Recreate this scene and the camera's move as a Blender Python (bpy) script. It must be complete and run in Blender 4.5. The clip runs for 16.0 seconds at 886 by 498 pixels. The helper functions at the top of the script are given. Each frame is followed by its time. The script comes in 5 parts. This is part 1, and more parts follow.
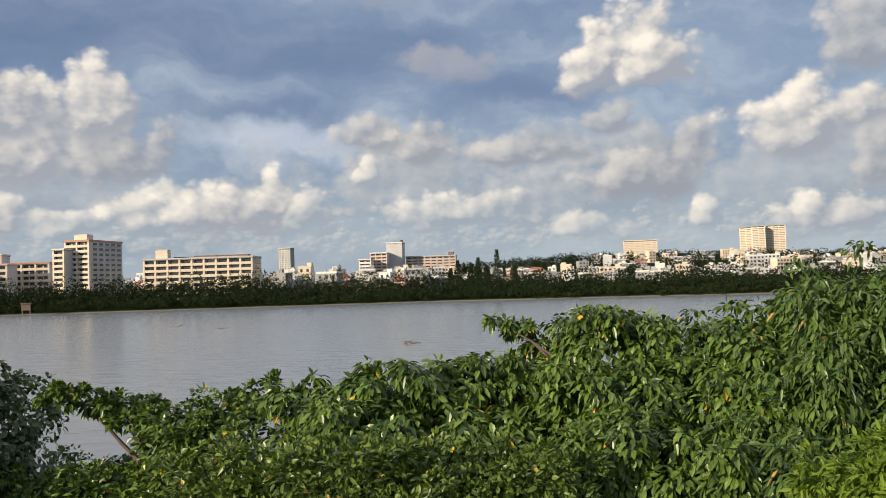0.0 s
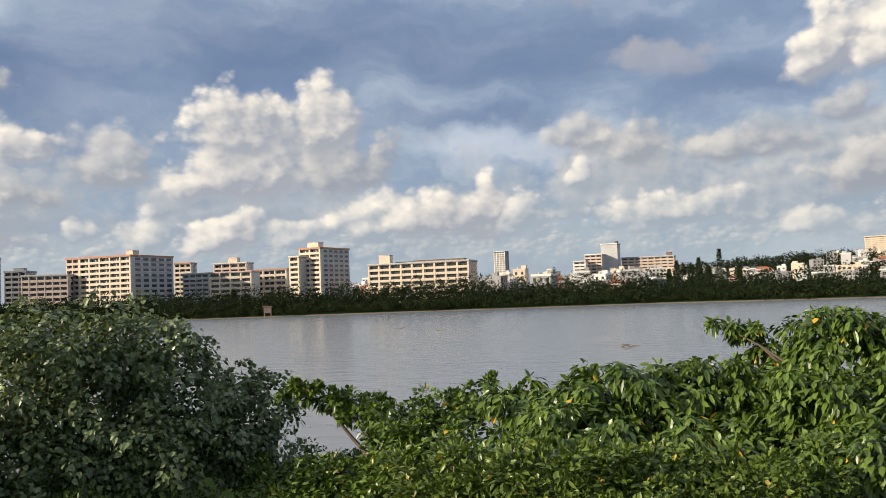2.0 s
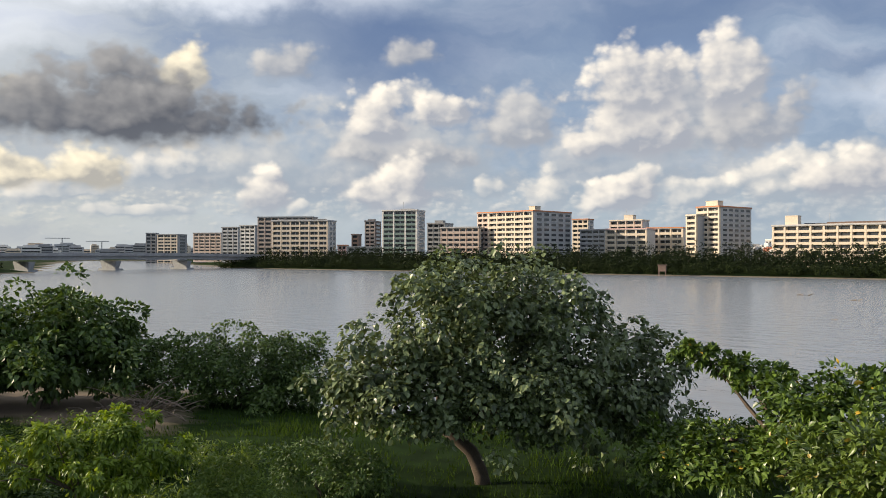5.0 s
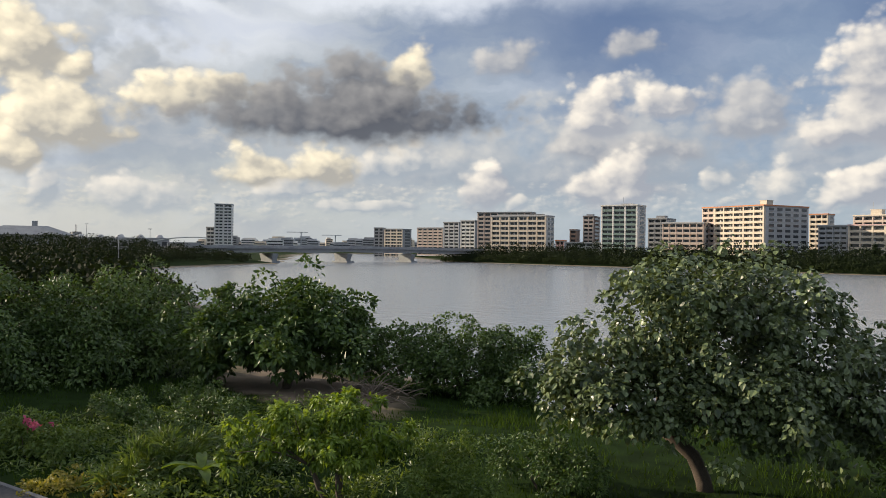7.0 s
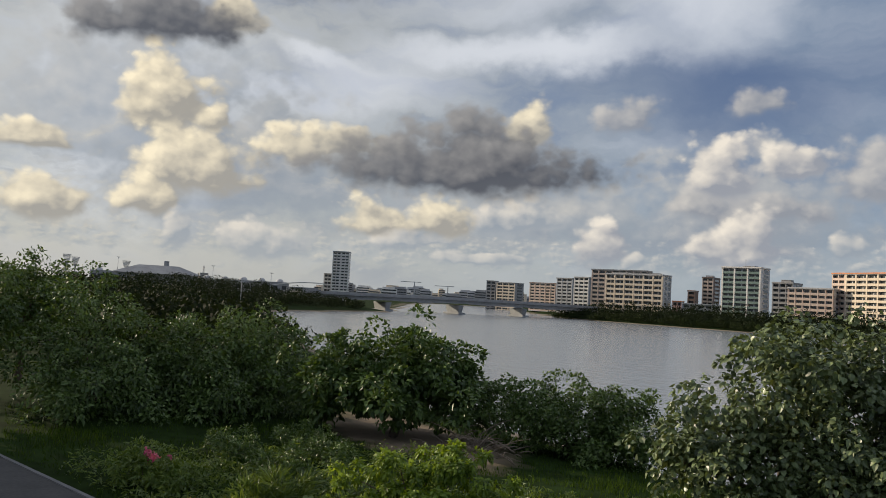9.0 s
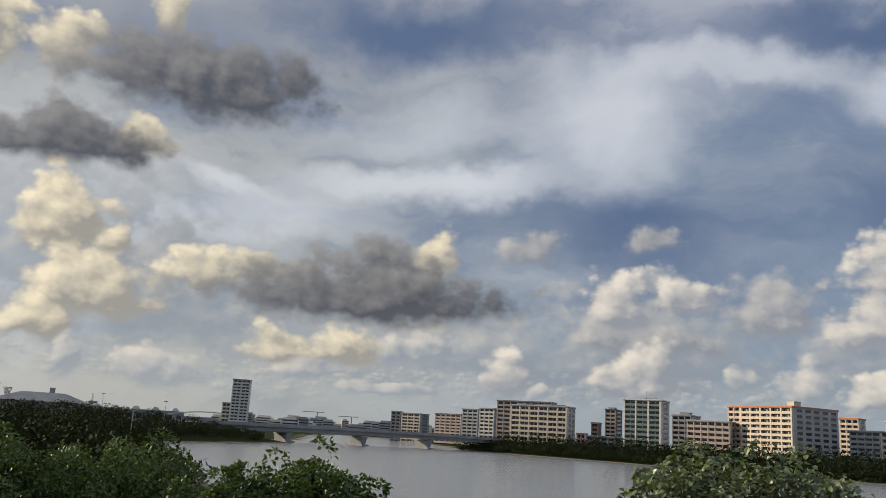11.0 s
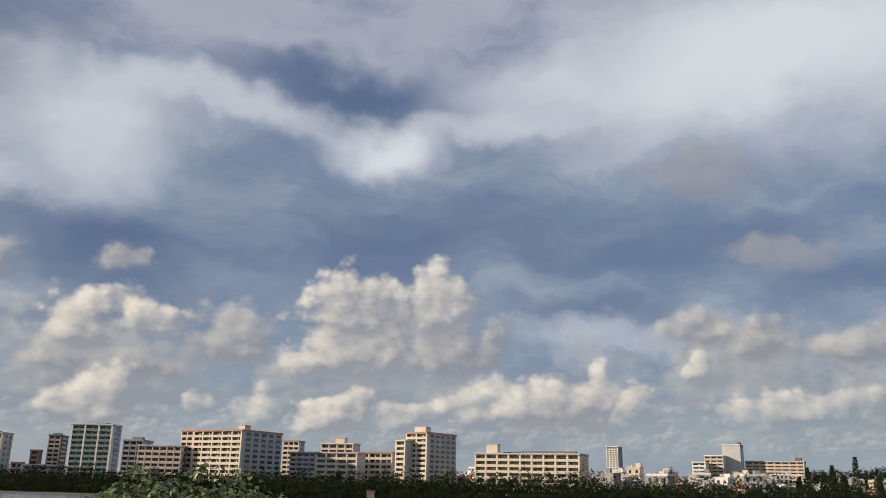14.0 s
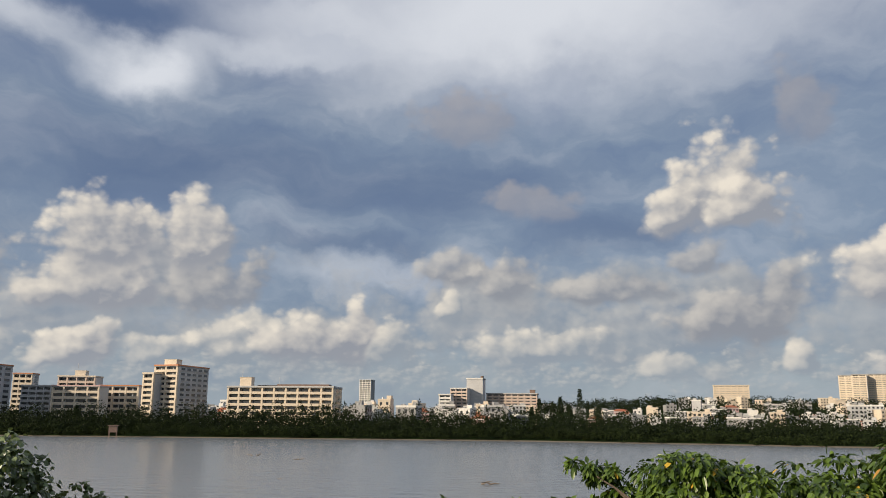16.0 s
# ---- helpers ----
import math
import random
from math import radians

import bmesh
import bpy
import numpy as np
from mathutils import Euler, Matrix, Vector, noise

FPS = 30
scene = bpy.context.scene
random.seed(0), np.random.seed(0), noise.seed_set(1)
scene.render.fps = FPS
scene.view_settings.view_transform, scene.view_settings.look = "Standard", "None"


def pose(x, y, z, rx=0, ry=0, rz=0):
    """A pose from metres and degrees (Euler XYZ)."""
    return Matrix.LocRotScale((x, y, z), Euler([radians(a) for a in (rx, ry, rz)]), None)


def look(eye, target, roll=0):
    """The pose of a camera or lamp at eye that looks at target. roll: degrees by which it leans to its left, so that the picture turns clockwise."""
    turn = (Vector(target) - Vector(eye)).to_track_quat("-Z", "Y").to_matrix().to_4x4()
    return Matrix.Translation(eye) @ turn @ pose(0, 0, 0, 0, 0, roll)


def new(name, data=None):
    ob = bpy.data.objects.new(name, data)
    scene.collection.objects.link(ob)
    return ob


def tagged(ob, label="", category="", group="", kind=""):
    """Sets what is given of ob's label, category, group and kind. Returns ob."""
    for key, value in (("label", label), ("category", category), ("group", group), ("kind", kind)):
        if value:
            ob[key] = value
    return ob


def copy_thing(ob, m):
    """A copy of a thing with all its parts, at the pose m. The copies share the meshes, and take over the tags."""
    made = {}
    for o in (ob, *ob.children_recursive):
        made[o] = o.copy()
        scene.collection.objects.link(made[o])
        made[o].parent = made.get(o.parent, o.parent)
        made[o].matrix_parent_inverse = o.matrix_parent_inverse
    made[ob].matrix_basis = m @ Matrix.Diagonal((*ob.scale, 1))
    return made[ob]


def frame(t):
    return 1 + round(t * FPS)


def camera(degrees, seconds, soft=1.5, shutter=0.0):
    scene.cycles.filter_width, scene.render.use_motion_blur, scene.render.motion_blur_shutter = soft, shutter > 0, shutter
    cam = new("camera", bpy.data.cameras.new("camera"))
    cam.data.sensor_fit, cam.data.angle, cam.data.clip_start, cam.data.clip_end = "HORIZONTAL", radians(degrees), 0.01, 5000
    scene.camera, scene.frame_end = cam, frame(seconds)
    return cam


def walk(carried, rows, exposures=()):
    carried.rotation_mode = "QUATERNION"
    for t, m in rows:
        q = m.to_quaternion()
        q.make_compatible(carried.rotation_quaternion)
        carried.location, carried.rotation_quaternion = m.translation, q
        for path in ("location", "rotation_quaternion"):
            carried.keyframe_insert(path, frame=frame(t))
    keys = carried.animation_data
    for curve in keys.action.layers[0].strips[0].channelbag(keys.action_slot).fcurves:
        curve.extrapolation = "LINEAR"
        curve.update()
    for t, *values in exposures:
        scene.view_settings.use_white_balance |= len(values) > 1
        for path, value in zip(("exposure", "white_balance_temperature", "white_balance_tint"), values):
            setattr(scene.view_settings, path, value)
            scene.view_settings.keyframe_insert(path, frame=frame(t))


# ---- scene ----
# ------------------------------------------------------------------ camera and its walk
EYE = 8.5
cam = camera(55.98, 16.0, soft=0.75)
ROWS = [
    (0.0, -0.96, 2.19, 1.81), (0.5, 2.65, 1.96, 1.22), (1.0, 5.45, 1.97, 1.34), (1.5, 9.24, 2.56, 1.91),
    (2.0, 13.71, 2.88, 2.29), (2.5, 17.86, 2.68, 2.26), (3.0, 22.21, 2.35, 1.96), (3.5, 26.89, 1.86, 1.29),
    (4.0, 31.63, 1.10, 0.44), (4.2, 33.61, 0.78, 0.26), (6.3, 50.11, 0.68, -0.40), (6.5, 51.81, 0.49, -0.40),
    (7.0, 55.23, 0.02, -0.74), (7.5, 57.93, -0.15, -1.08), (8.0, 59.80, 0.08, -1.44), (8.5, 61.69, 1.22, -2.14),
    (8.7, 62.60, 2.06, -2.49), (10.8, 58.66, 12.71, -3.93), (11.0, 56.41, 12.63, -3.45), (11.5, 52.18, 11.36, -2.58),
    (12.0, 45.19, 11.21, -2.68), (12.5, 35.29, 12.87, -2.48), (13.0, 29.57, 14.44, -2.01), (13.5, 25.97, 15.59, -1.92),
    (14.0, 20.87, 15.71, -1.16), (14.5, 15.57, 15.15, -0.89), (15.0, 11.58, 14.01, -1.01), (15.5, 8.59, 12.59, -0.96),
    (16.0, 4.46, 11.53, -0.51),
]
walk(cam, [(t, pose(0, 0, EYE, 90 + pitch, roll, yaw)) for t, yaw, pitch, roll in ROWS],
     exposures=[(0.0, 0.06), (4.2, 0.22), (6.3, 0.18), (7.5, 0.08), (8.7, -0.12), (10.8, -0.28), (12.0, -0.12), (12.5, -0.05), (13.5, -0.2), (14.5, -0.3), (16.0, -0.25)])

# ------------------------------------------------------------------ world and sun
SUN_AZ, SUN_EL = 128.0, 18.0      # degrees to the left of the y axis, and above the horizon
sun_dir = Vector((-math.sin(radians(SUN_AZ)) * math.cos(radians(SUN_EL)), math.cos(radians(SUN_AZ)) * math.cos(radians(SUN_EL)), math.sin(radians(SUN_EL))))
sun = new("sun", bpy.data.lights.new("sun", "SUN"))
sun.data.energy, sun.data.angle, sun.data.color = 5.2, radians(0.6), (1.0, 0.84, 0.64)
sun.matrix_world = look(sun_dir * 50, (0, 0, 0))

world = bpy.data.worlds.new("sky")
scene.world = world
world.use_nodes = True
wt = world.node_tree
wt.nodes.clear()


def wnode(kind, **props):
    n = wt.nodes.new(kind)
    for k, v in props.items():
        if k == "operation":
            n.operation = v
        elif k == "use_clamp":
            n.use_clamp = v
        elif k == "data_type":
            n.data_type = v
        elif k == "interpolation_type":
            n.interpolation_type = v
    return n


def wput(sock, v):
    if isinstance(v, bpy.types.NodeSocket):
        wt.links.new(v, sock)
    else:
        sock.default_value = v


def wm(op, a, b=0.0, c=0.0, clamp=False):
    n = wnode("ShaderNodeMath", operation=op, use_clamp=clamp)
    for s, v in zip(n.inputs, (a, b, c)):
        wput(s, v)
    return n.outputs[0]


def wv(op, a, b=(0, 0, 0), c=(0, 0, 0)):
    n = wnode("ShaderNodeVectorMath", operation=op)
    for s, v in zip(n.inputs, (a, b, c)):
        wput(s, v)
    return n.outputs[1] if op in ("LENGTH", "DOT_PRODUCT") else n.outputs[0]


def wmix(f, a, b):
    n = wnode("ShaderNodeMix", data_type="RGBA")
    n.clamp_factor = True
    wput(n.inputs[0], f), wput(n.inputs[6], a), wput(n.inputs[7], b)
    return n.outputs[2]


def wramp(v, lo, hi, to_hi=1.0):
    n = wnode("ShaderNodeMapRange", interpolation_type="SMOOTHSTEP")
    for s, x in zip(n.inputs, (v, lo, hi, 0.0, to_hi)):
        wput(s, x)
    return n.outputs[0]


def wnoise(vec, scale, detail, rough):
    n = wnode("ShaderNodeTexNoise")
    wput(n.inputs["Vector"], vec)
    n.inputs["Scale"].default_value, n.inputs["Detail"].default_value, n.inputs["Roughness"].default_value = scale, detail, rough
    return n.outputs


def rgb(r, g, b):
    return (r, g, b, 1.0)


direction = wnode("ShaderNodeTexCoord").outputs["Generated"]
split = wnode("ShaderNodeSeparateXYZ")
wput(split.inputs[0], direction)
AZ = wm("MULTIPLY", wm("ARCTAN2", wm("MULTIPLY", split.outputs[0], -1.0), split.outputs[1]), 57.2958)
EL = wm("MULTIPLY", wm("ARCSINE", split.outputs[2]), 57.2958)
comb = wnode("ShaderNodeCombineXYZ")
wput(comb.inputs[0], AZ), wput(comb.inputs[1], EL), wput(comb.inputs[2], EL)
SKYP = comb.outputs[0]                                     # azimuth, elevation, elevation in degrees
flat = wv("MULTIPLY", SKYP, (1.0, 1.25, 0.0))
# coarse and fine warps that tear the outlines of the clouds
warp = wv("SUBTRACT", wnoise(flat, 0.20, 3.0, 0.5)["Color"], (0.5, 0.5, 0.5))
warp_soft = wv("SUBTRACT", wnoise(flat, 0.07, 4.0, 0.55)["Color"], (0.5, 0.5, 0.5))
fine = wv("SUBTRACT", wnoise(flat, 1.1, 4.0, 0.6)["Color"], (0.5, 0.5, 0.5))


def swizzle(vec, k):
    s = wnode("ShaderNodeSeparateXYZ")
    wput(s.inputs[0], vec)
    c = wnode("ShaderNodeCombineXYZ")
    wput(c.inputs[0], s.outputs[0]), wput(c.inputs[1], s.outputs[1]), wput(c.inputs[2], s.outputs[1])
    return wv("MULTIPLY", c.outputs[0], (k, k, k))


CUP = wv("ADD", SKYP, swizzle(warp, 2.6))                  # warped place for heaped clouds
VEILP = wv("ADD", SKYP, wv("ADD", swizzle(warp_soft, 9.0), wv("ADD", swizzle(warp, 2.6), swizzle(fine, 0.9))))


def billow(vec, scale):
    """Rounded heaps: high in the middle of each cell."""
    n = wnode("ShaderNodeTexVoronoi")
    n.voronoi_dimensions, n.feature = "2D", "SMOOTH_F1"
    wput(n.inputs["Vector"], vec)
    n.inputs["Scale"].default_value, n.inputs["Detail"].default_value, n.inputs["Smoothness"].default_value = scale, 0.0, 0.25
    return wm("SUBTRACT", 0.42, n.outputs["Distance"])


def heap(vec):
    """Cauliflower relief of a cloud: lumps on lumps, with a little ragged noise."""
    big = wm("ADD", wm("MULTIPLY", billow(vec, 0.34), 0.85), wm("MULTIPLY", billow(vec, 0.85), 0.50))
    small = wm("MULTIPLY_ADD", billow(vec, 2.1), 0.17, wm("MULTIPLY", wm("SUBTRACT", wnoise(vec, 0.34, 4.0, 0.46)["Fac"], 0.5), 1.25))
    return wm("ADD", big, small)


puff_at = wv("ADD", wv("MULTIPLY", flat, (1, 1, 0)), wv("MULTIPLY", fine, (0.5, 0.5, 0.0)))
LUMP = heap(puff_at)
RELIEF = wm("SUBTRACT", LUMP, heap(wv("ADD", puff_at, (0.62, 0.70, 0.0))))
low_at = wv("MULTIPLY", puff_at, (1.7, 2.4, 0.0))          # smaller, flatter heaps far off
LOW_LUMP = heap(low_at)
LOW_RELIEF = wm("SUBTRACT", LOW_LUMP, heap(wv("ADD", low_at, (0.34, 0.42, 0.0))))

# clear sky, then the high veil from the horizon up
nish = wnode("ShaderNodeTexSky")
nish.sky_type, nish.sun_disc = "NISHITA", False
nish.sun_elevation, nish.sun_rotation = radians(SUN_EL), radians(-SUN_AZ)
clear = wv("MULTIPLY", nish.outputs[0], (0.10, 0.10, 0.10))
high = wmix(wramp(EL, 1.0, 9.0), rgb(0.37, 0.44, 0.51), rgb(0.27, 0.345, 0.47))
high = wmix(wramp(EL, 18.0, 30.0), high, rgb(0.49, 0.52, 0.62))
warm_side = wramp(AZ, 34.0, 84.0, 0.85)
high = wmix(warm_side, high, rgb(0.62, 0.61, 0.56))
streak = wnoise(wv("MULTIPLY", VEILP, (0.6, 1.6, 0.0)), 0.16, 5.0, 0.55)["Fac"]
high = wmix(wramp(streak, 0.46, 0.75, 0.6), high, rgb(0.58, 0.62, 0.70))
high = wmix(wramp(streak, 0.55, 0.28, 0.6), high, rgb(0.15, 0.22, 0.385))
sky = wmix(0.85, clear, high)

# soft veils and dark layers: azimuth, elevation, half width, half height, amount
DARK_LAYERS = [(27, 26.6, 13, 2.2, 0.95), (24, 16.8, 16, 3.8, 0.66), (5, 15.8, 14, 3.4, 0.5), (53, 26.8, 7, 2.2, 0.6), (60, 28.0, 12, 2.8, 0.95), (43, 13.6, 11, 4.0, 0.75),
               (-8, 12.2, 8, 2.0, 0.5), (12, 11.4, 7, 1.2, 0.45), (70, 14.5, 9, 0.7, 0.4), (8, 28.0, 6, 1.2, 0.3), (76, 24.5, 14, 5.0, 0.6), (47, 15.2, 9, 2.4, 0.45)]
LIGHT_VEILS = [(25.6, 22.8, 4.5, 1.9, 0.95), (-2, 27, 20, 6.5, 0.92), (46, 20.4, 7.0, 5.0, 0.68), (39, 24.2, 13, 1.7, 0.5), (60.6, 17.2, 9, 1.6, 0.7),
               (73, 15.6, 4, 1.1, 0.6), (60, 21.0, 8, 2.4, 0.35), (84, 11, 9, 9, 0.75), (18, 24.6, 10, 1.2, 0.45), (8, 9.6, 10, 1.3, 0.4),
               (75, 12.5, 12, 1.2, 0.5), (54, 16.6, 6, 2.0, 0.7), (16, 26.8, 8, 2.6, 0.5), (68, 14.5, 8, 2.4, 0.6)]


def soft_layer(base, rows, colour):
    for a, e, w, h, amount in rows:
        here = wv("MULTIPLY_ADD", base, (1e-8, 1e-8, 1e-8), VEILP)      # keeps the layers in order
        d = wv("LENGTH", wv("MULTIPLY_ADD", here, (1 / w, 1 / h, 0), (-a / w, -e / h, 0)))
        base = wmix(wramp(d, 1.25, 0.15, amount), base, colour)
    return base


sky = soft_layer(sky, DARK_LAYERS, rgb(0.115, 0.175, 0.315))
sky = soft_layer(sky, LIGHT_VEILS, rgb(0.84, 0.87, 0.93))

# heaped clouds: azimuth, elevation, half width, height above, depth below
CLOUD_LOOK = {   # lit colour, shaded colour, edge softness, cover, relief
    "bk": (rgb(0.60, 0.60, 0.59), rgb(0.34, 0.385, 0.44), 1.10, 0.75, 0.5),
    "cu": (rgb(1.0, 0.91, 0.78), rgb(0.355, 0.375, 0.425), 0.80, 0.93, 0.62),
    "gy": (rgb(0.68, 0.645, 0.60), rgb(0.32, 0.34, 0.385), 0.85, 0.82, 0.7),
    "lo": (rgb(0.95, 0.87, 0.75), rgb(0.35, 0.395, 0.45), 0.74, 0.80, 0.65),
    "ft": (rgb(0.46, 0.44, 0.455), rgb(0.33, 0.35, 0.42), 0.95, 0.65, 0.4),
    "cy": (rgb(1.14, 1.0, 0.73), rgb(0.42, 0.40, 0.36), 0.78, 0.94, 0.65),
    "dk": (rgb(0.36, 0.35, 0.345), rgb(0.105, 0.113, 0.135), 1.0, 0.95, 0.5),
}
CLOUD_BANKS = [
    ("gy", 24.5, 9.0, 6.6, 3.6, 2.4), ("gy", 43.5, 6.0, 4.6, 4.6, 3.0), ("gy", 15, 4.6, 6.0, 2.0, 1.6), ("gy", 1.5, 8.2, 4.5, 2.4, 2.4), ("gy", -15, 7.5, 5.0, 2.4, 2.4), ("gy", 78, 8.0, 6.0, 4.0, 3.0),
    ("bk", 27, 6.0, 8, 3.8, 2.8), ("bk", 43, 6.0, 8, 4.6, 3.4), ("bk", 14, 4.4, 10, 2.4, 2.2), ("bk", 0, 6.0, 8, 4.2, 3.0), ("bk", -10, 5.0, 8, 3.2, 2.6),
    ("bk", -25, 6.0, 7, 5.5, 4.0), ("bk", 60, 5.0, 11, 3.4, 2.6), ("bk", 76, 6.5, 10, 6.0, 4.0), ("bk", 53, 5.0, 6, 2.6, 2.2), ("bk", 84, 10.0, 9, 9.0, 6.0), ("bk", -8, 9.0, 9, 1.6, 1.4),
]
CLOUDS_EAST = [
    ("ft", -20.0, 19.3, 1.8, 3.06, 1.72), ("gy", -12.5, 10.3, 1.7, 1.31, 0.73), ("gy", -14.4, 6.0, 3.8, 2.33, 1.31),
    ("gy", -17.8, 7.9, 1.3, 2.29, 1.29), ("gy", -29.1, 13.5, 2.7, 4.37, 2.46), ("gy", -29.3, 6.5, 2.1, 2.82, 1.58),
    ("gy", -14.2, 6.1, 3.1, 2.41, 1.35), ("lo", -18.5, 3.7, 1.2, 1.54, 0.86), ("lo", -11.2, 3.1, 2.6, 1.22, 0.69),
    ("lo", -18.5, 3.6, 1.1, 1.66, 0.93), ("cu", -14.5, 14.2, 3.4, 3.74, 2.11), ("cu", -11.2, 13.4, 2.3, 1.84, 1.03),
    ("cu", -16.2, 13.1, 2.7, 2.67, 1.5), ("cu", -24.1, 8.6, 3.3, 3.07, 1.73), ("cu", -28.1, 9.7, 2.2, 2.05, 1.16),
    ("cu", -26.4, 3.1, 3.6, 1.61, 0.9),
]
CLOUDS_AHEAD = [
    ("ft", 2.5, 19.8, 4.0, 1.82, 1.02), ("ft", -1.7, 14.2, 3.3, 1.33, 0.75), ("gy", 20.1, 8.0, 3.1, 2.63, 1.48),
    ("gy", 3.9, 9.9, 2.4, 1.86, 1.05), ("gy", -0.0, 8.8, 2.3, 2.35, 1.32), ("gy", -6.5, 8.5, 4.2, 1.46, 0.82),
    ("lo", 23.4, 3.8, 2.6, 1.5, 0.85), ("lo", 16.8, 4.4, 3.7, 2.37, 1.33), ("lo", 7.6, 4.5, 2.5, 2.2, 1.24),
    ("lo", 3.9, 7.3, 0.8, 1.61, 0.9), ("lo", -2.4, 4.1, 5.5, 1.8, 1.01), ("lo", 27.9, 4.4, 2.5, 1.45, 0.81),
    ("cu", 27.9, 7.8, 4.0, 2.96, 1.66), ("cu", 27.5, 10.8, 3.1, 2.85, 1.61), ("cu", 21.5, 11.2, 2.7, 3.04, 1.71),
    ("cu", 28.3, 3.9, 2.3, 1.95, 1.09), ("cu", 13.8, 4.4, 3.8, 1.82, 1.02), ("cu", 10.6, 5.2, 1.1, 2.57, 1.44),
]
CLOUDS_WEST = [
    ("gy", 50.9, 12.4, 2.2, 1.41, 0.79), ("gy", 42.8, 13.3, 2.0, 1.35, 0.76), ("gy", 43.7, 6.6, 4.8, 1.39, 0.78),
    ("gy", 35.4, 8.4, 2.8, 2.64, 1.49), ("lo", 37.0, 4.7, 1.0, 1.09, 0.62), ("lo", 33.4, 4.2, 1.3, 1.87, 1.05),
    ("lo", 50.2, 3.0, 0.8, 0.65, 0.36), ("lo", 60.9, 2.5, 4.2, 0.6, 0.34), ("cu", 44.6, 8.7, 2.2, 2.56, 1.44),
    ("cu", 40.2, 9.3, 2.5, 1.43, 0.8), ("cu", 44.0, 4.0, 2.6, 2.89, 1.62), ("cu", 52.8, 3.8, 1.8, 2.01, 1.13),
    ("cy", 57.5, 11.9, 1.6, 2.16, 1.21), ("lo", 58.4, 5.4, 2.8, 1.6, 0.9), ("lo", 65.5, 3.6, 2.6, 0.9, 0.5), ("dk", 61.1, 9.5, 4.7, 3.21, 1.8),
]
CLOUDS_SUNWARD = [
    ("lo", 80.8, 2.8, 1.0, 1.7, 0.96), ("lo", 75.5, 2.7, 3.2, 1.6, 0.9), ("cy", 71.5, 9.4, 4.6, 1.7, 0.9),
    ("cy", 82.2, 10.9, 3.0, 3.39, 1.91), ("cy", 80.3, 7.1, 3.8, 3.16, 1.77), ("cy", 78.6, 10.6, 1.3, 1.18, 0.66),
    ("cy", 83.5, 22.2, 1.9, 2.39, 1.34), ("cy", 88.0, 21.9, 2.1, 2.66, 1.49), ("cy", 77.4, 25.5, 1.4, 2.18, 1.22),
    ("cy", 78.3, 17.2, 1.7, 1.94, 1.09), ("cy", 68.2, 4.8, 2.4, 1.5, 0.8), ("cy", 63.6, 5.0, 2.3, 2.1, 1.2),
    ("cy", 82.9, 5.3, 2.0, 1.76, 0.99), ("cy", 89.0, 4.5, 2.6, 2.21, 1.24), ("cy", 90.1, 8.5, 2.3, 1.08, 0.6),
    ("cy", 82.4, 11.7, 2.6, 2.69, 1.52), ("dk", 62.5, 8.5, 10.3, 2.78, 1.56), ("dk", 75.0, 21.4, 8.1, 3.64, 2.04),
    ("dk", 83.3, 16.3, 5.2, 2.63, 1.48),
]

def heaped(base, rows):
    for kind, a, e, w, up, down in rows:
        lit, shade, edge, cover, relief = CLOUD_LOOK[kind]
        here = wv("MULTIPLY_ADD", base, (1e-8, 1e-8, 1e-8), CUP)
        v = wv("MULTIPLY_ADD", here, (1 / w, 1 / up, -1 / down), (-a / w, -e / up, e / down))
        v = wv("MAXIMUM", v, (-50.0, 0.0, 0.0))
        body = wm("ADD", wm("MULTIPLY_ADD", wv("LENGTH", v), -1.0, 1.27), wm("MULTIPLY", LUMP, 0.72))
        light = wm("MULTIPLY_ADD", RELIEF, relief, wm("ADD", wv("DOT_PRODUCT", v, (0.30, 0.48, -0.80)), 0.23))
        col = wmix(light, shade, lit)
        soft = wm("ADD", wv("DOT_PRODUCT", v, (0.0, 0.0, 0.75)), edge * 0.62)     # crisp tops, melting bases
        base = wmix(wramp(body, 0.0, soft, cover), base, col)
    return base


sky = heaped(sky, CLOUD_BANKS)
# rows of small far heaps along the horizon and torn grey patches above them
torn = wnoise(wv("MULTIPLY", VEILP, (0.5, 1.5, 0.0)), 0.30, 6.0, 0.6)["Fac"]
torn_cover = wm("MULTIPLY", wramp(torn, 0.46, 0.64, 0.55), wm("MULTIPLY", wramp(EL, 2.5, 5.0), wramp(EL, 13.0, 8.0)))
sky = wmix(torn_cover, sky, wmix(wm("MULTIPLY_ADD", RELIEF, 0.7, 0.42), rgb(0.33, 0.37, 0.43), wmix(warm_side, rgb(0.66, 0.64, 0.61), rgb(0.84, 0.77, 0.62))))
low_body = wm("ADD", LOW_LUMP, wm("MULTIPLY_ADD", wm("ABSOLUTE", wm("SUBTRACT", EL, 2.9)), -0.42, 0.62))
low_light = wm("MULTIPLY_ADD", LOW_RELIEF, 0.75, wm("MULTIPLY_ADD", EL, 0.10, -0.06))
low_col = wmix(low_light, rgb(0.36, 0.41, 0.46), wmix(warm_side, rgb(0.86, 0.80, 0.71), rgb(0.98, 0.87, 0.66)))
sky = wmix(wramp(low_body, 0.05, 0.8, 0.72), sky, low_col)
sky = heaped(sky, CLOUDS_EAST + CLOUDS_AHEAD + CLOUDS_WEST + CLOUDS_SUNWARD)

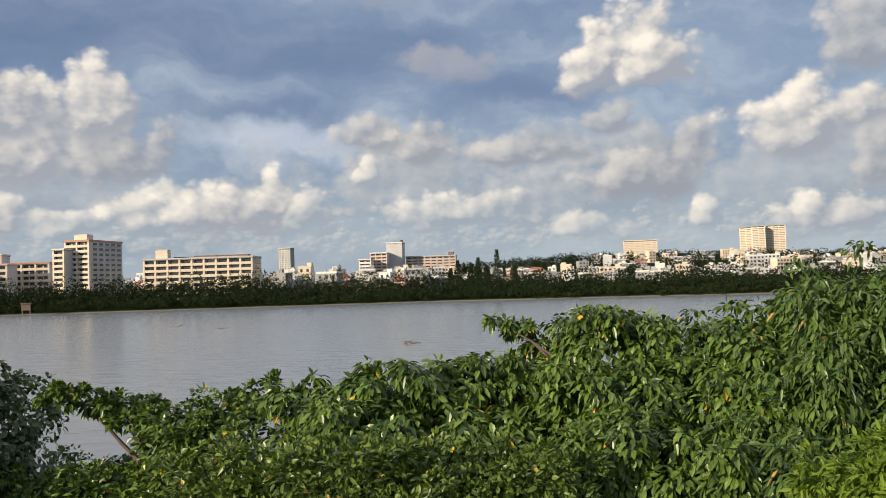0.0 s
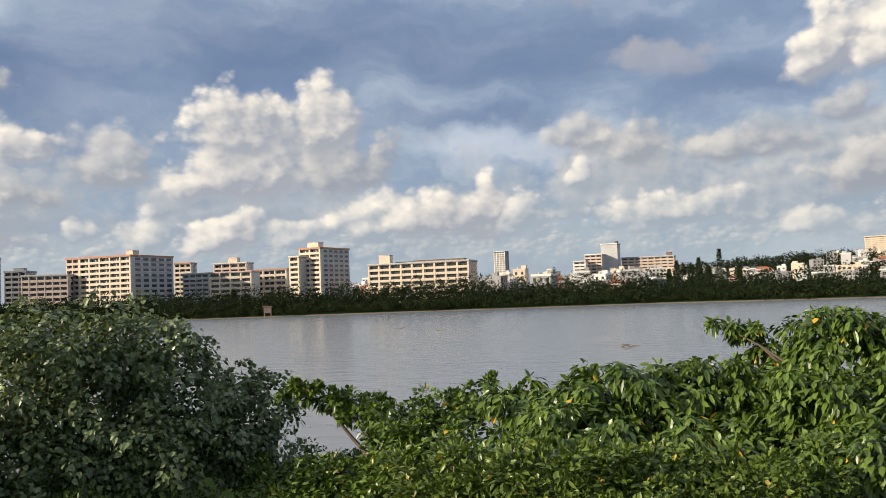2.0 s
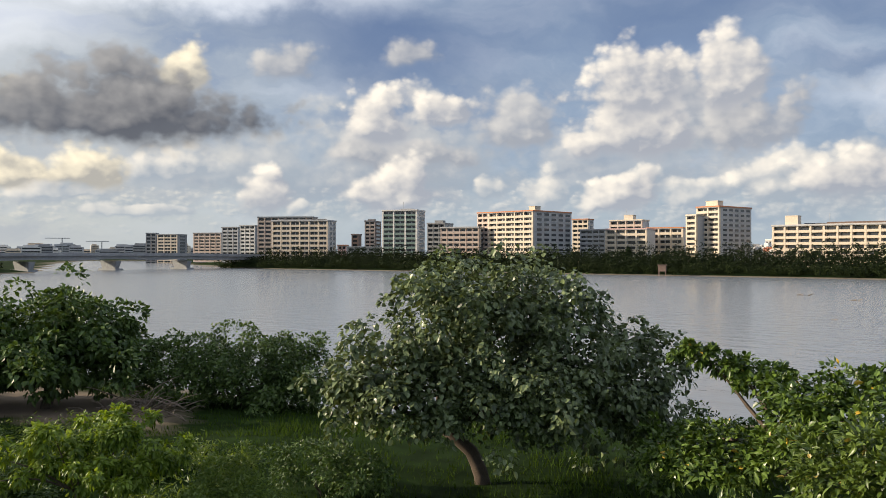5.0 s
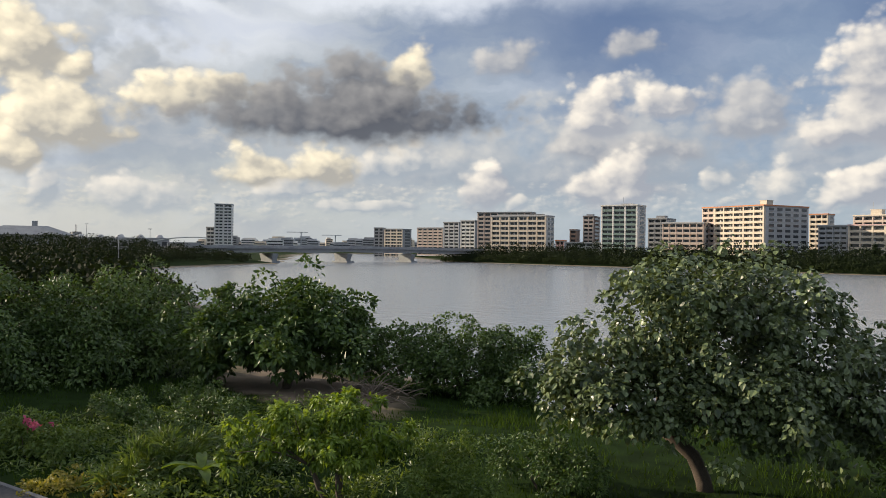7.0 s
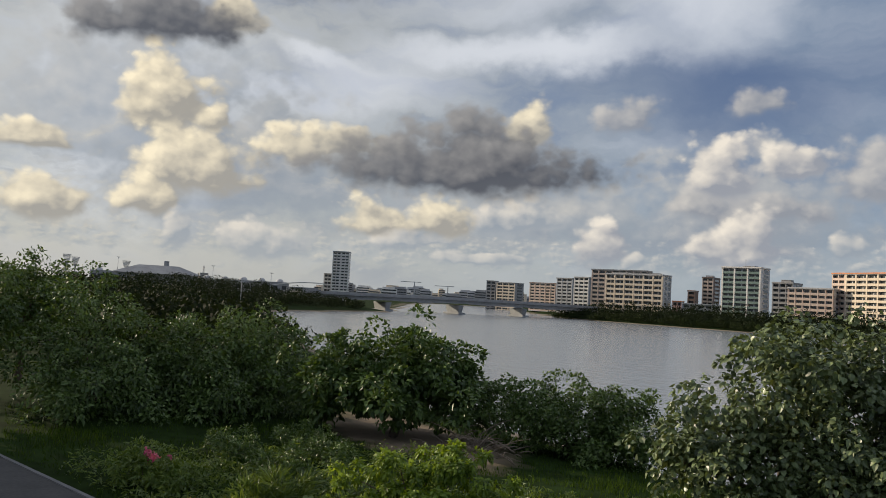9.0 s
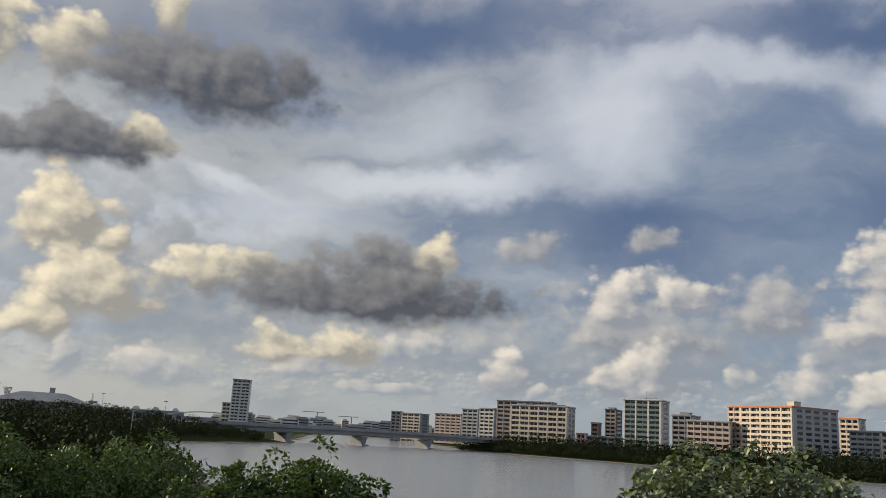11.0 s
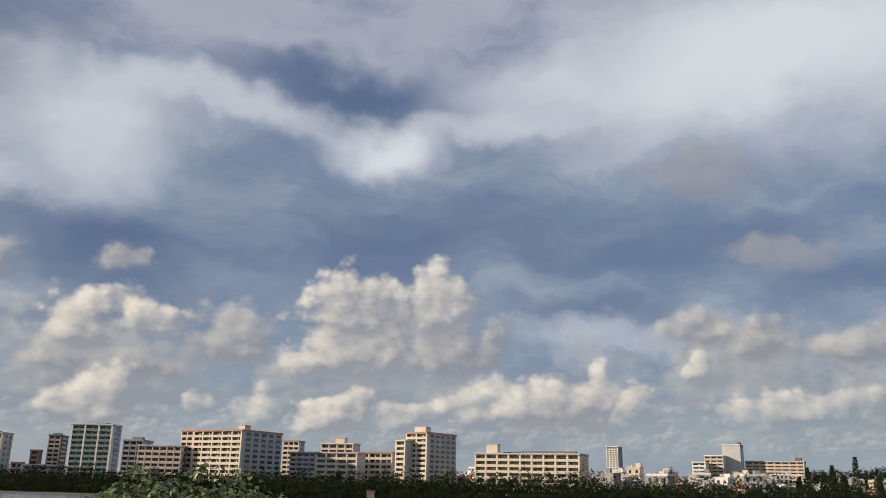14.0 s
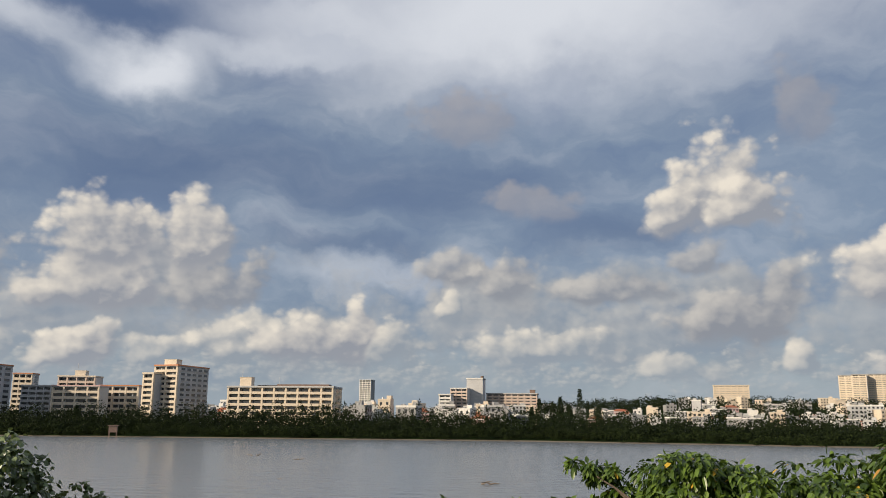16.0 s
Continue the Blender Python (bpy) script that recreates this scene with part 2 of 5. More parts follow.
# haze close over the land, and the ground's side of the sphere
sky = wmix(wramp(EL, 5.0, 0.0, 0.55), sky, wmix(warm_side, rgb(0.40, 0.47, 0.53), rgb(0.55, 0.55, 0.52)))
sky = wmix(wramp(EL, -0.5, -3.0), sky, rgb(0.12, 0.13, 0.13))
back = wnode("ShaderNodeBackground")
wput(back.inputs[0], sky)
back.inputs[1].default_value = 1.0
wput(wnode("ShaderNodeOutputWorld").inputs[0], back.outputs[0])

# ------------------------------------------------------------------ materials
def material(name, base, rough=0.8, vary=0.25, scale=1.0, metal=0.0, bump=0.0, bump_scale=20.0, per="", second=None, coat=0.0, spec=0.5):
    """Procedural paint: base colour mottled at two scales, with bump; per: 'object' or 'island' for shade from piece to piece."""
    m = bpy.data.materials.new(name)
    m.use_nodes = True
    nt = m.node_tree
    b = nt.nodes["Principled BSDF"]
    b.inputs["Roughness"].default_value, b.inputs["Metallic"].default_value = rough, metal
    b.inputs["Specular IOR Level"].default_value = spec
    co = nt.nodes.new("ShaderNodeTexCoord").outputs["Object"]
    n1, n2 = nt.nodes.new("ShaderNodeTexNoise"), nt.nodes.new("ShaderNodeTexNoise")
    for n, s, d in ((n1, scale, 4.0), (n2, scale * 9, 6.0)):
        nt.links.new(co, n.inputs["Vector"])
        n.inputs["Scale"].default_value, n.inputs["Detail"].default_value = s, d
    add = nt.nodes.new("ShaderNodeMath")
    add.operation = "ADD"
    nt.links.new(n1.outputs["Fac"], add.inputs[0]), nt.links.new(n2.outputs["Fac"], add.inputs[1])
    value = add.outputs[0]
    lo, hi = 0.7, 1.3
    if per:
        rnd = nt.nodes.new("ShaderNodeObjectInfo").outputs["Random"] if per == "object" else nt.nodes.new("ShaderNodeNewGeometry").outputs["Random Per Island"]
        a2 = nt.nodes.new("ShaderNodeMath")
        a2.operation = "ADD"
        nt.links.new(value, a2.inputs[0]), nt.links.new(rnd, a2.inputs[1])
        value, lo, hi = a2.outputs[0], 0.9, 2.1
    mr = nt.nodes.new("ShaderNodeMapRange")
    nt.links.new(value, mr.inputs[0])
    mr.inputs[1].default_value, mr.inputs[2].default_value = lo, hi
    mix = nt.nodes.new("ShaderNodeMix")
    mix.data_type = "RGBA"
    nt.links.new(mr.outputs[0], mix.inputs[0])
    dark = tuple(c * (1 - vary) for c in base)
    light = second or tuple(min(1.0, c * (1 + vary)) for c in base)
    mix.inputs[6].default_value, mix.inputs[7].default_value = (*dark, 1), (*light, 1)
    nt.links.new(mix.outputs[2], b.inputs["Base Color"])
    if bump:
        n3, bp = nt.nodes.new("ShaderNodeTexNoise"), nt.nodes.new("ShaderNodeBump")
        nt.links.new(co, n3.inputs["Vector"])
        n3.inputs["Scale"].default_value, n3.inputs["Detail"].default_value = bump_scale, 5.0
        bp.inputs["Strength"].default_value = bump
        nt.links.new(n3.outputs["Fac"], bp.inputs["Height"]), nt.links.new(bp.outputs[0], b.inputs["Normal"])
    return m


def leaf_material(name, dark, light, thin=0.3, rough=0.42, old=None, spec=0.45, scale=0.6):
    """Leaves: gloss on top, light through the blade, shade from leaf to leaf."""
    m = material(name, dark, rough, 0.0, scale, per="island", second=light, spec=spec)
    nt = m.node_tree
    b = nt.nodes["Principled BSDF"]
    col = b.inputs["Base Color"].links[0].from_socket
    if old:                                     # a few yellow leaves
        rnd = nt.nodes.new("ShaderNodeNewGeometry").outputs["Random Per Island"]
        cut, mx = nt.nodes.new("ShaderNodeMath"), nt.nodes.new("ShaderNodeMix")
        cut.operation = "GREATER_THAN"
        cut.inputs[1].default_value = 0.992
        nt.links.new(rnd, cut.inputs[0])
        mx.data_type = "RGBA"
        nt.links.new(cut.outputs[0], mx.inputs[0]), nt.links.new(col, mx.inputs[6])
        mx.inputs[7].default_value = (*old, 1)
        col = mx.outputs[2]
        nt.links.new(col, b.inputs["Base Color"])
    tr, ms, warm = nt.nodes.new("ShaderNodeBsdfTranslucent"), nt.nodes.new("ShaderNodeMixShader"), nt.nodes.new("ShaderNodeMix")
    warm.data_type, warm.blend_type = "RGBA", "MULTIPLY"
    warm.inputs[0].default_value = 1.0
    nt.links.new(col, warm.inputs[6])
    warm.inputs[7].default_value = (1.9, 1.7, 0.6, 1)
    nt.links.new(warm.outputs[2], tr.inputs[0])
    ms.inputs[0].default_value = thin
    nt.links.new(b.outputs[0], ms.inputs[1]), nt.links.new(tr.outputs[0], ms.inputs[2])
    nt.links.new(ms.outputs[0], nt.nodes["Material Output"].inputs[0])
    return m


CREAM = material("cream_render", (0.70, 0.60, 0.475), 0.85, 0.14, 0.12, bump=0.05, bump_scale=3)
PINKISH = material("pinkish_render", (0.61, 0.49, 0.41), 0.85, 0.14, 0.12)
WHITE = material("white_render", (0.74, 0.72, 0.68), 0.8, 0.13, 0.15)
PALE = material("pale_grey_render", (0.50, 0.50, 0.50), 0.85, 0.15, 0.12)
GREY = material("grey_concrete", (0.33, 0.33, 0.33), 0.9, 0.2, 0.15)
DARKGREY = material("dark_grey_panel", (0.15, 0.15, 0.16), 0.8, 0.2, 0.15)
BROWN = material("brown_tile_cladding", (0.22, 0.15, 0.12), 0.75, 0.2, 0.2)
ORANGE = material("orange_painted_coping", (0.55, 0.22, 0.10), 0.8, 0.2, 0.2)
PINK = material("pink_render", (0.62, 0.42, 0.40), 0.85, 0.12, 0.15)
GREENGLASS = material("greenish_balcony_glass", (0.20, 0.27, 0.24), 0.25, 0.15, 0.3)
GLASS = material("dark_window_glass", (0.055, 0.060, 0.066), 0.12, 0.4, 0.5, per="object")
REDTILE = material("red_roof_tile", (0.42, 0.15, 0.08), 0.85, 0.25, 0.6)
STEEL = material("galvanised_steel", (0.42, 0.43, 0.44), 0.45, 0.15, 1.0, metal=0.7)
CONCRETE = material("bridge_concrete", (0.31, 0.32, 0.325), 0.85, 0.18, 0.1, bump=0.1, bump_scale=2)
BARK = material("bark", (0.10, 0.075, 0.055), 0.95, 0.35, 3.0, bump=0.6, bump_scale=25)
DEADWOOD = material("dead_wood", (0.20, 0.16, 0.125), 0.95, 0.3, 4.0, bump=0.4, bump_scale=30)
ASPHALT = material("asphalt", (0.06, 0.06, 0.062), 0.92, 0.25, 0.8, bump=0.25, bump_scale=60)

# ------------------------------------------------------------------ building blocks
def finish(ob_name, bm, mat, parent=None, label="", smooth=False):
    me = bpy.data.meshes.new(ob_name)
    bm.to_mesh(me)
    bm.free()
    me.materials.append(mat)
    if smooth:
        me.shade_smooth()
    ob = new(ob_name, me)
    if parent is not None:
        ob.parent = parent
    if label:
        ob["label"] = label
    return ob


def part(name, bm, mat, parent, label="", smooth=False):
    return finish(name, bm, mat, parent, label, smooth)


def share(name, me, parent, m):
    ob = new(name, me)
    ob.parent = parent
    ob.matrix_basis = m
    return ob


def add_box(bm, x0, x1, y0, y1, z0, z1):
    vs = [bm.verts.new(p) for p in ((x0, y0, z0), (x1, y0, z0), (x1, y1, z0), (x0, y1, z0), (x0, y0, z1), (x1, y0, z1), (x1, y1, z1), (x0, y1, z1))]
    for f in ((3, 2, 1, 0), (4, 5, 6, 7), (0, 1, 5, 4), (1, 2, 6, 5), (2, 3, 7, 6), (3, 0, 4, 7)):
        bm.faces.new([vs[i] for i in f])


def box_mesh(name, mat, *dims):
    bm = bmesh.new()
    add_box(bm, *dims)
    me = bpy.data.meshes.new(name)
    bm.to_mesh(me)
    bm.free()
    me.materials.append(mat)
    return me


# ------------------------------------------------------------------ land and water
BANK = [(420, 75), (120, 62), (30, 52), (0, 48), (-17, 41), (-33, 31), (-60, 28), (-120, 40), (-264, 60), (-336, 100), (-392, 168), (-520, 235), (-1200, 560),
        (-1150, 700), (-560, 372), (-446, 322), (-300, 334), (-170, 342), (0, 345), (60, 328), (160, 294), (420, 235)]


def bank_distance(x, y):
    """Metres to the water's edge, over numpy arrays; negative on the water."""
    best = np.full(x.shape, 1e9)
    inside = np.zeros(x.shape, bool)
    n = len(BANK)
    for i in range(n):
        (ax, ay), (bx, by) = BANK[i], BANK[(i + 1) % n]
        dx, dy = bx - ax, by - ay
        u = np.clip(((x - ax) * dx + (y - ay) * dy) / (dx * dx + dy * dy), 0, 1)
        best = np.minimum(best, np.hypot(x - ax - u * dx, y - ay - u * dy))
        if dy:
            inside ^= ((ay > y) != (by > y)) & (x < dx * (y - ay) / dy + ax)
    return np.where(inside, -best, best)


def land_height(x, y):
    x, y = np.asarray(x, float), np.asarray(y, float)
    d = bank_distance(x, y) + 1.2 * np.sin(x * 0.31) * np.cos(y * 0.27)
    z = np.where(d < 0, np.maximum(-2.5, d * 0.12), 1.2 * (1 - np.exp(-np.maximum(d, 0) / 5.0)))
    far = np.clip((y - 380) / 100, 0, 1)
    hill = 17 * np.exp(-(((x - 340) / 330) ** 2 + ((y - 900) / 260) ** 2)) + 8 * np.exp(-(((x - 130) / 170) ** 2 + ((y - 780) / 200) ** 2))
    west = 7 * np.exp(-(((x + 520) / 240) ** 2 + ((y - 60) / 90) ** 2)) * np.clip(d / 40, 0, 1)
    z = z + np.where(d > 0, far * (1.5 + hill) + west, 0)
    r = np.hypot(x, y)
    return z + np.where((d > 0) & (r < 90), 0.10 * np.sin(x * 0.9 + 1) * np.sin(y * 0.7) + 0.05 * np.sin(x * 2.3) * np.cos(y * 2.9), 0)


def axis(limit, near, step):
    out, v, s = [0.0], 0.0, step
    while v < limit:
        v += s
        if v > near:
            s *= 1.16
        out.append(min(v, limit))
    return out


pos = axis(4400, 60, 1.2)
xs = np.array([-v for v in reversed(pos[1:])] + pos)
ys = np.array([-v for v in reversed(axis(4400, 10, 4.0)[1:])] + [v for v in np.arange(0, 60, 1.2)] + list(np.arange(60, 520, 6.0)) + [520 + v for v in axis(3880, 300, 20)])
ys = np.unique(np.round(ys, 2))
gx, gy = np.meshgrid(xs, ys)
gz = land_height(gx, gy)
nx, ny = len(xs), len(ys)
verts = np.stack([gx.ravel(), gy.ravel(), gz.ravel()], 1)
ii = (np.arange(ny - 1)[:, None] * nx + np.arange(nx - 1)[None, :]).ravel()
faces = np.stack([ii, ii + 1, ii + 1 + nx, ii + nx], 1)


def mesh_from(name, verts, faces, mat, smooth=False):
    me = bpy.data.meshes.new(name)
    verts, faces = np.asarray(verts, np.float32), np.asarray(faces, np.int32)
    n, k = faces.shape
    me.vertices.add(len(verts))
    me.vertices.foreach_set("co", verts.ravel())
    me.loops.add(n * k)
    me.loops.foreach_set("vertex_index", faces.ravel())
    me.polygons.add(n)
    me.polygons.foreach_set("loop_start", np.arange(0, n * k, k, dtype=np.int32))
    me.update(calc_edges=True)
    me.materials.append(mat)
    me.polygons.foreach_set("use_smooth", np.full(n, smooth))
    return me


def ground_material():
    """Rough grass with bare sandy and leaf-littered patches."""
    m = material("rough_grass_and_soil", (0.016, 0.032, 0.007), 0.95, 0.5, 0.12, spec=0.05, bump=0.7, bump_scale=7)
    nt = m.node_tree
    b = nt.nodes["Principled BSDF"]
    col = b.inputs["Base Color"].links[0].from_socket
    co = nt.nodes.new("ShaderNodeTexCoord").outputs["Object"]
    near = nt.nodes.new("ShaderNodeVectorMath")        # the bare sandy clearing by the bank
    near.operation = "MULTIPLY_ADD"
    nt.links.new(co, near.inputs[0])
    near.inputs[1].default_value, near.inputs[2].default_value = (1 / 9, 1 / 4, 0), (41 / 9, -19.5 / 4, 0)
    ln = nt.nodes.new("ShaderNodeVectorMath")
    ln.operation = "LENGTH"
    nt.links.new(near.outputs[0], ln.inputs[0])
    ns = nt.nodes.new("ShaderNodeTexNoise")
    nt.links.new(co, ns.inputs["Vector"])
    ns.inputs["Scale"].default_value, ns.inputs["Detail"].default_value = 0.5, 6.0
    ad = nt.nodes.new("ShaderNodeMath")
    nt.links.new(ln.outputs[1], ad.inputs[0]), nt.links.new(ns.outputs["Fac"], ad.inputs[1])
    mr = nt.nodes.new("ShaderNodeMapRange")
    nt.links.new(ad.outputs[0], mr.inputs[0])
    for s, v in zip(mr.inputs[1:5], (1.6, 1.15, 0.0, 1.0)):
        s.default_value = v
    mx = nt.nodes.new("ShaderNodeMix")
    mx.data_type = "RGBA"
    nt.links.new(mr.outputs[0], mx.inputs[0]), nt.links.new(col, mx.inputs[6])
    mx.inputs[7].default_value = (0.24, 0.19, 0.14, 1)
    sep, low, mud = nt.nodes.new("ShaderNodeSeparateXYZ"), nt.nodes.new("ShaderNodeMapRange"), nt.nodes.new("ShaderNodeMix")
    nt.links.new(co, sep.inputs[0]), nt.links.new(sep.outputs[2], low.inputs[0])       # tidal mud at the water's edge
    for s, v in zip(low.inputs[1:5], (0.5, 0.25, 0.0, 1.0)):
        s.default_value = v
    mud.data_type = "RGBA"
    nt.links.new(low.outputs[0], mud.inputs[0]), nt.links.new(mx.outputs[2], mud.inputs[6])
    mud.inputs[7].default_value = (0.22, 0.19, 0.15, 1)
    nt.links.new(mud.outputs[2], b.inputs["Base Color"])
    return m


ground = new("ground", mesh_from("ground", verts, faces, ground_material(), True))
tagged(ground, "rough grass and sandy soil sloping to the water", "ground", kind="structure")


def water_material():
    m = bpy.data.materials.new("estuary_water")
    m.use_nodes = True
    nt = m.node_tree
    b = nt.nodes["Principled BSDF"]
    b.inputs["Roughness"].default_value, b.inputs["IOR"].default_value = 0.2, 1.33
    co = nt.nodes.new("ShaderNodeTexCoord").outputs["Object"]
    n0 = nt.nodes.new("ShaderNodeTexNoise")
    nt.links.new(co, n0.inputs["Vector"])
    n0.inputs["Scale"].default_value, n0.inputs["Detail"].default_value = 0.018, 4.0
    mx = nt.nodes.new("ShaderNodeMix")
    mx.data_type = "RGBA"
    nt.links.new(n0.outputs["Fac"], mx.inputs[0])
    mx.inputs[6].default_value, mx.inputs[7].default_value = (0.23, 0.255, 0.275, 1), (0.265, 0.28, 0.295, 1)
    nt.links.new(mx.outputs[2], b.inputs["Base Color"])
    height = None
    for sc, st, stretch in ((1.4, 0.55, (1, 1.6, 1)), (6.0, 0.06, (1, 1.8, 1)), (0.25, 0.5, (1, 2.0, 1))):
        mp, n, k = nt.nodes.new("ShaderNodeMapping"), nt.nodes.new("ShaderNodeTexNoise"), nt.nodes.new("ShaderNodeMath")
        nt.links.new(co, mp.inputs[0])
        mp.inputs["Scale"].default_value, mp.inputs["Rotation"].default_value = stretch, (0, 0, 0.5)
        nt.links.new(mp.outputs[0], n.inputs["Vector"])
        n.inputs["Scale"].default_value, n.inputs["Detail"].default_value = sc, 5.0
        k.operation = "MULTIPLY"
        k.inputs[1].default_value = st / sc
        nt.links.new(n.outputs["Fac"], k.inputs[0])
        if height is None:
            height = k.outputs[0]
        else:
            s = nt.nodes.new("ShaderNodeMath")
            nt.links.new(height, s.inputs[0]), nt.links.new(k.outputs[0], s.inputs[1])
            height = s.outputs[0]
    bp = nt.nodes.new("ShaderNodeBump")
    bp.inputs["Strength"].default_value, bp.inputs["Distance"].default_value = 0.10, 0.6
    nt.links.new(height, bp.inputs["Height"]), nt.links.new(bp.outputs[0], b.inputs["Normal"])
    return m


wv_x, wv_y = np.meshgrid(np.linspace(-1300, 600, 20), np.linspace(15, 760, 12))
wi = (np.arange(11)[:, None] * 20 + np.arange(19)[None, :]).ravel()
water = new("water", mesh_from("water", np.stack([wv_x.ravel(), wv_y.ravel(), wv_x.ravel() * 0], 1), np.stack([wi, wi + 1, wi + 21, wi + 20], 1), water_material()))
tagged(water, "calm grey estuary water with small ripples", "water", kind="structure")


def ground_at(x, y):
    return float(land_height(np.array([x]), np.array([y]))[0])

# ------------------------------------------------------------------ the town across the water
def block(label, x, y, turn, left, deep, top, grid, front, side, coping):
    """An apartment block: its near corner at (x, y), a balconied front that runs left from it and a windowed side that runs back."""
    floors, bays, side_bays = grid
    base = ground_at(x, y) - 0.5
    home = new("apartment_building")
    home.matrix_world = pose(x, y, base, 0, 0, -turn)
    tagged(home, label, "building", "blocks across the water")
    h = top - base - 1.0
    fh = (h - 0.6) / floors
    recess = 1.4 if bays else 0.0
    bm = bmesh.new()
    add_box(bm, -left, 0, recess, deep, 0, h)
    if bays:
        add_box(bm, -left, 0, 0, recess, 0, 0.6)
    # colour of the side, often greyed to stand for its shade
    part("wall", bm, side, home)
    bm = bmesh.new()
    add_box(bm, -left - 0.25, 0.25, -0.25, deep + 0.25, h, h + 0.35)
    part("roof", bm, GREY, home)
    bm = bmesh.new()
    for x0, x1, y0, y1 in ((-left - 0.3, 0.3, -0.3, 0.0), (-left - 0.3, 0.3, deep, deep + 0.3), (-left - 0.3, -left, 0.0, deep), (0.0, 0.3, 0.0, deep)):
        add_box(bm, x0, x1, y0, y1, h + 0.352, h + 1.0)
    part("parapet", bm, coping, home)
    if bays:
        bw = left / bays
        pier_w = min(0.9, bw * 0.14)
        pier = box_mesh("pier", front, -pier_w / 2, pier_w / 2, 0.0, recess, 0.6, h)
        for i in range(bays + 1):
            share("pier", pier, home, pose(-min(max(i * bw, pier_w / 2), left - pier_w / 2), 0, 0))
        bm = bmesh.new()
        half = bw / 2 - pier_w / 2 - 0.003
        add_box(bm, -half, half, 0.22, recess - 0.003, 0.0, 0.16)
        add_box(bm, -half, half, 0.06, 0.218, -0.25, 1.12)
        balcony = bpy.data.meshes.new("balcony")
        bm.to_mesh(balcony)
        bm.free()
        balcony.materials.append(GREENGLASS if "green glass" in label else front)
        bm = bmesh.new()
        n = max(1, round(bw / 4.5))
        for k in range(n):
            c0 = -half + (k + 0.12) * 2 * half / n
            add_box(bm, c0, c0 + 0.76 * 2 * half / n, recess - 0.06, recess - 0.004, 0.25, fh - 0.5)
        pane = bpy.data.meshes.new("window")
        bm.to_mesh(pane)
        bm.free()
        pane.materials.append(GLASS)
        for f in range(floors):
            for i in range(bays):
                m = pose(-(i + 0.5) * bw, 0, 0.6 + f * fh)
                share("balcony", balcony, home, m)
                share("window", pane, home, m)
    if side_bays:
        sb = (deep - 3.0) / side_bays
        pane = box_mesh("side_window", GLASS, -0.05, 0.02, -sb * 0.32, sb * 0.32, 0.9, fh - 0.55)
        ledge = box_mesh("ledge", side, 0.004, 0.40, -sb * 0.36, sb * 0.36, 0.55, 0.80)
        for f in range(floors):
            for i in range(side_bays):
                m = pose(0, 2.6 + (i + 0.5) * sb, 0.6 + f * fh)
                share("window", pane, home, m)
                share("ledge", ledge, home, m)
    return home, h


def roof_house(block_made, x0, x1, y0, y1, tall, mat, extra=False):
    """A stair or lift house on a roof."""
    home, h = block_made
    bm = bmesh.new()
    add_box(bm, x0, x1, y0, y1, h + 0.356, h + 0.356 + tall)
    add_box(bm, x0 - 0.2, x1 + 0.2, y0 - 0.2, y1 + 0.2, h + 0.358 + tall, h + 0.6 + tall)
    part("roof_house", bm, mat, home)
    if extra:
        bm = bmesh.new()
        add_box(bm, x0 + 1, x0 + 1.15, y0 + 1, y0 + 1.15, h + 0.604 + tall, h + 5 + tall)
        part("mast", bm, STEEL, home)


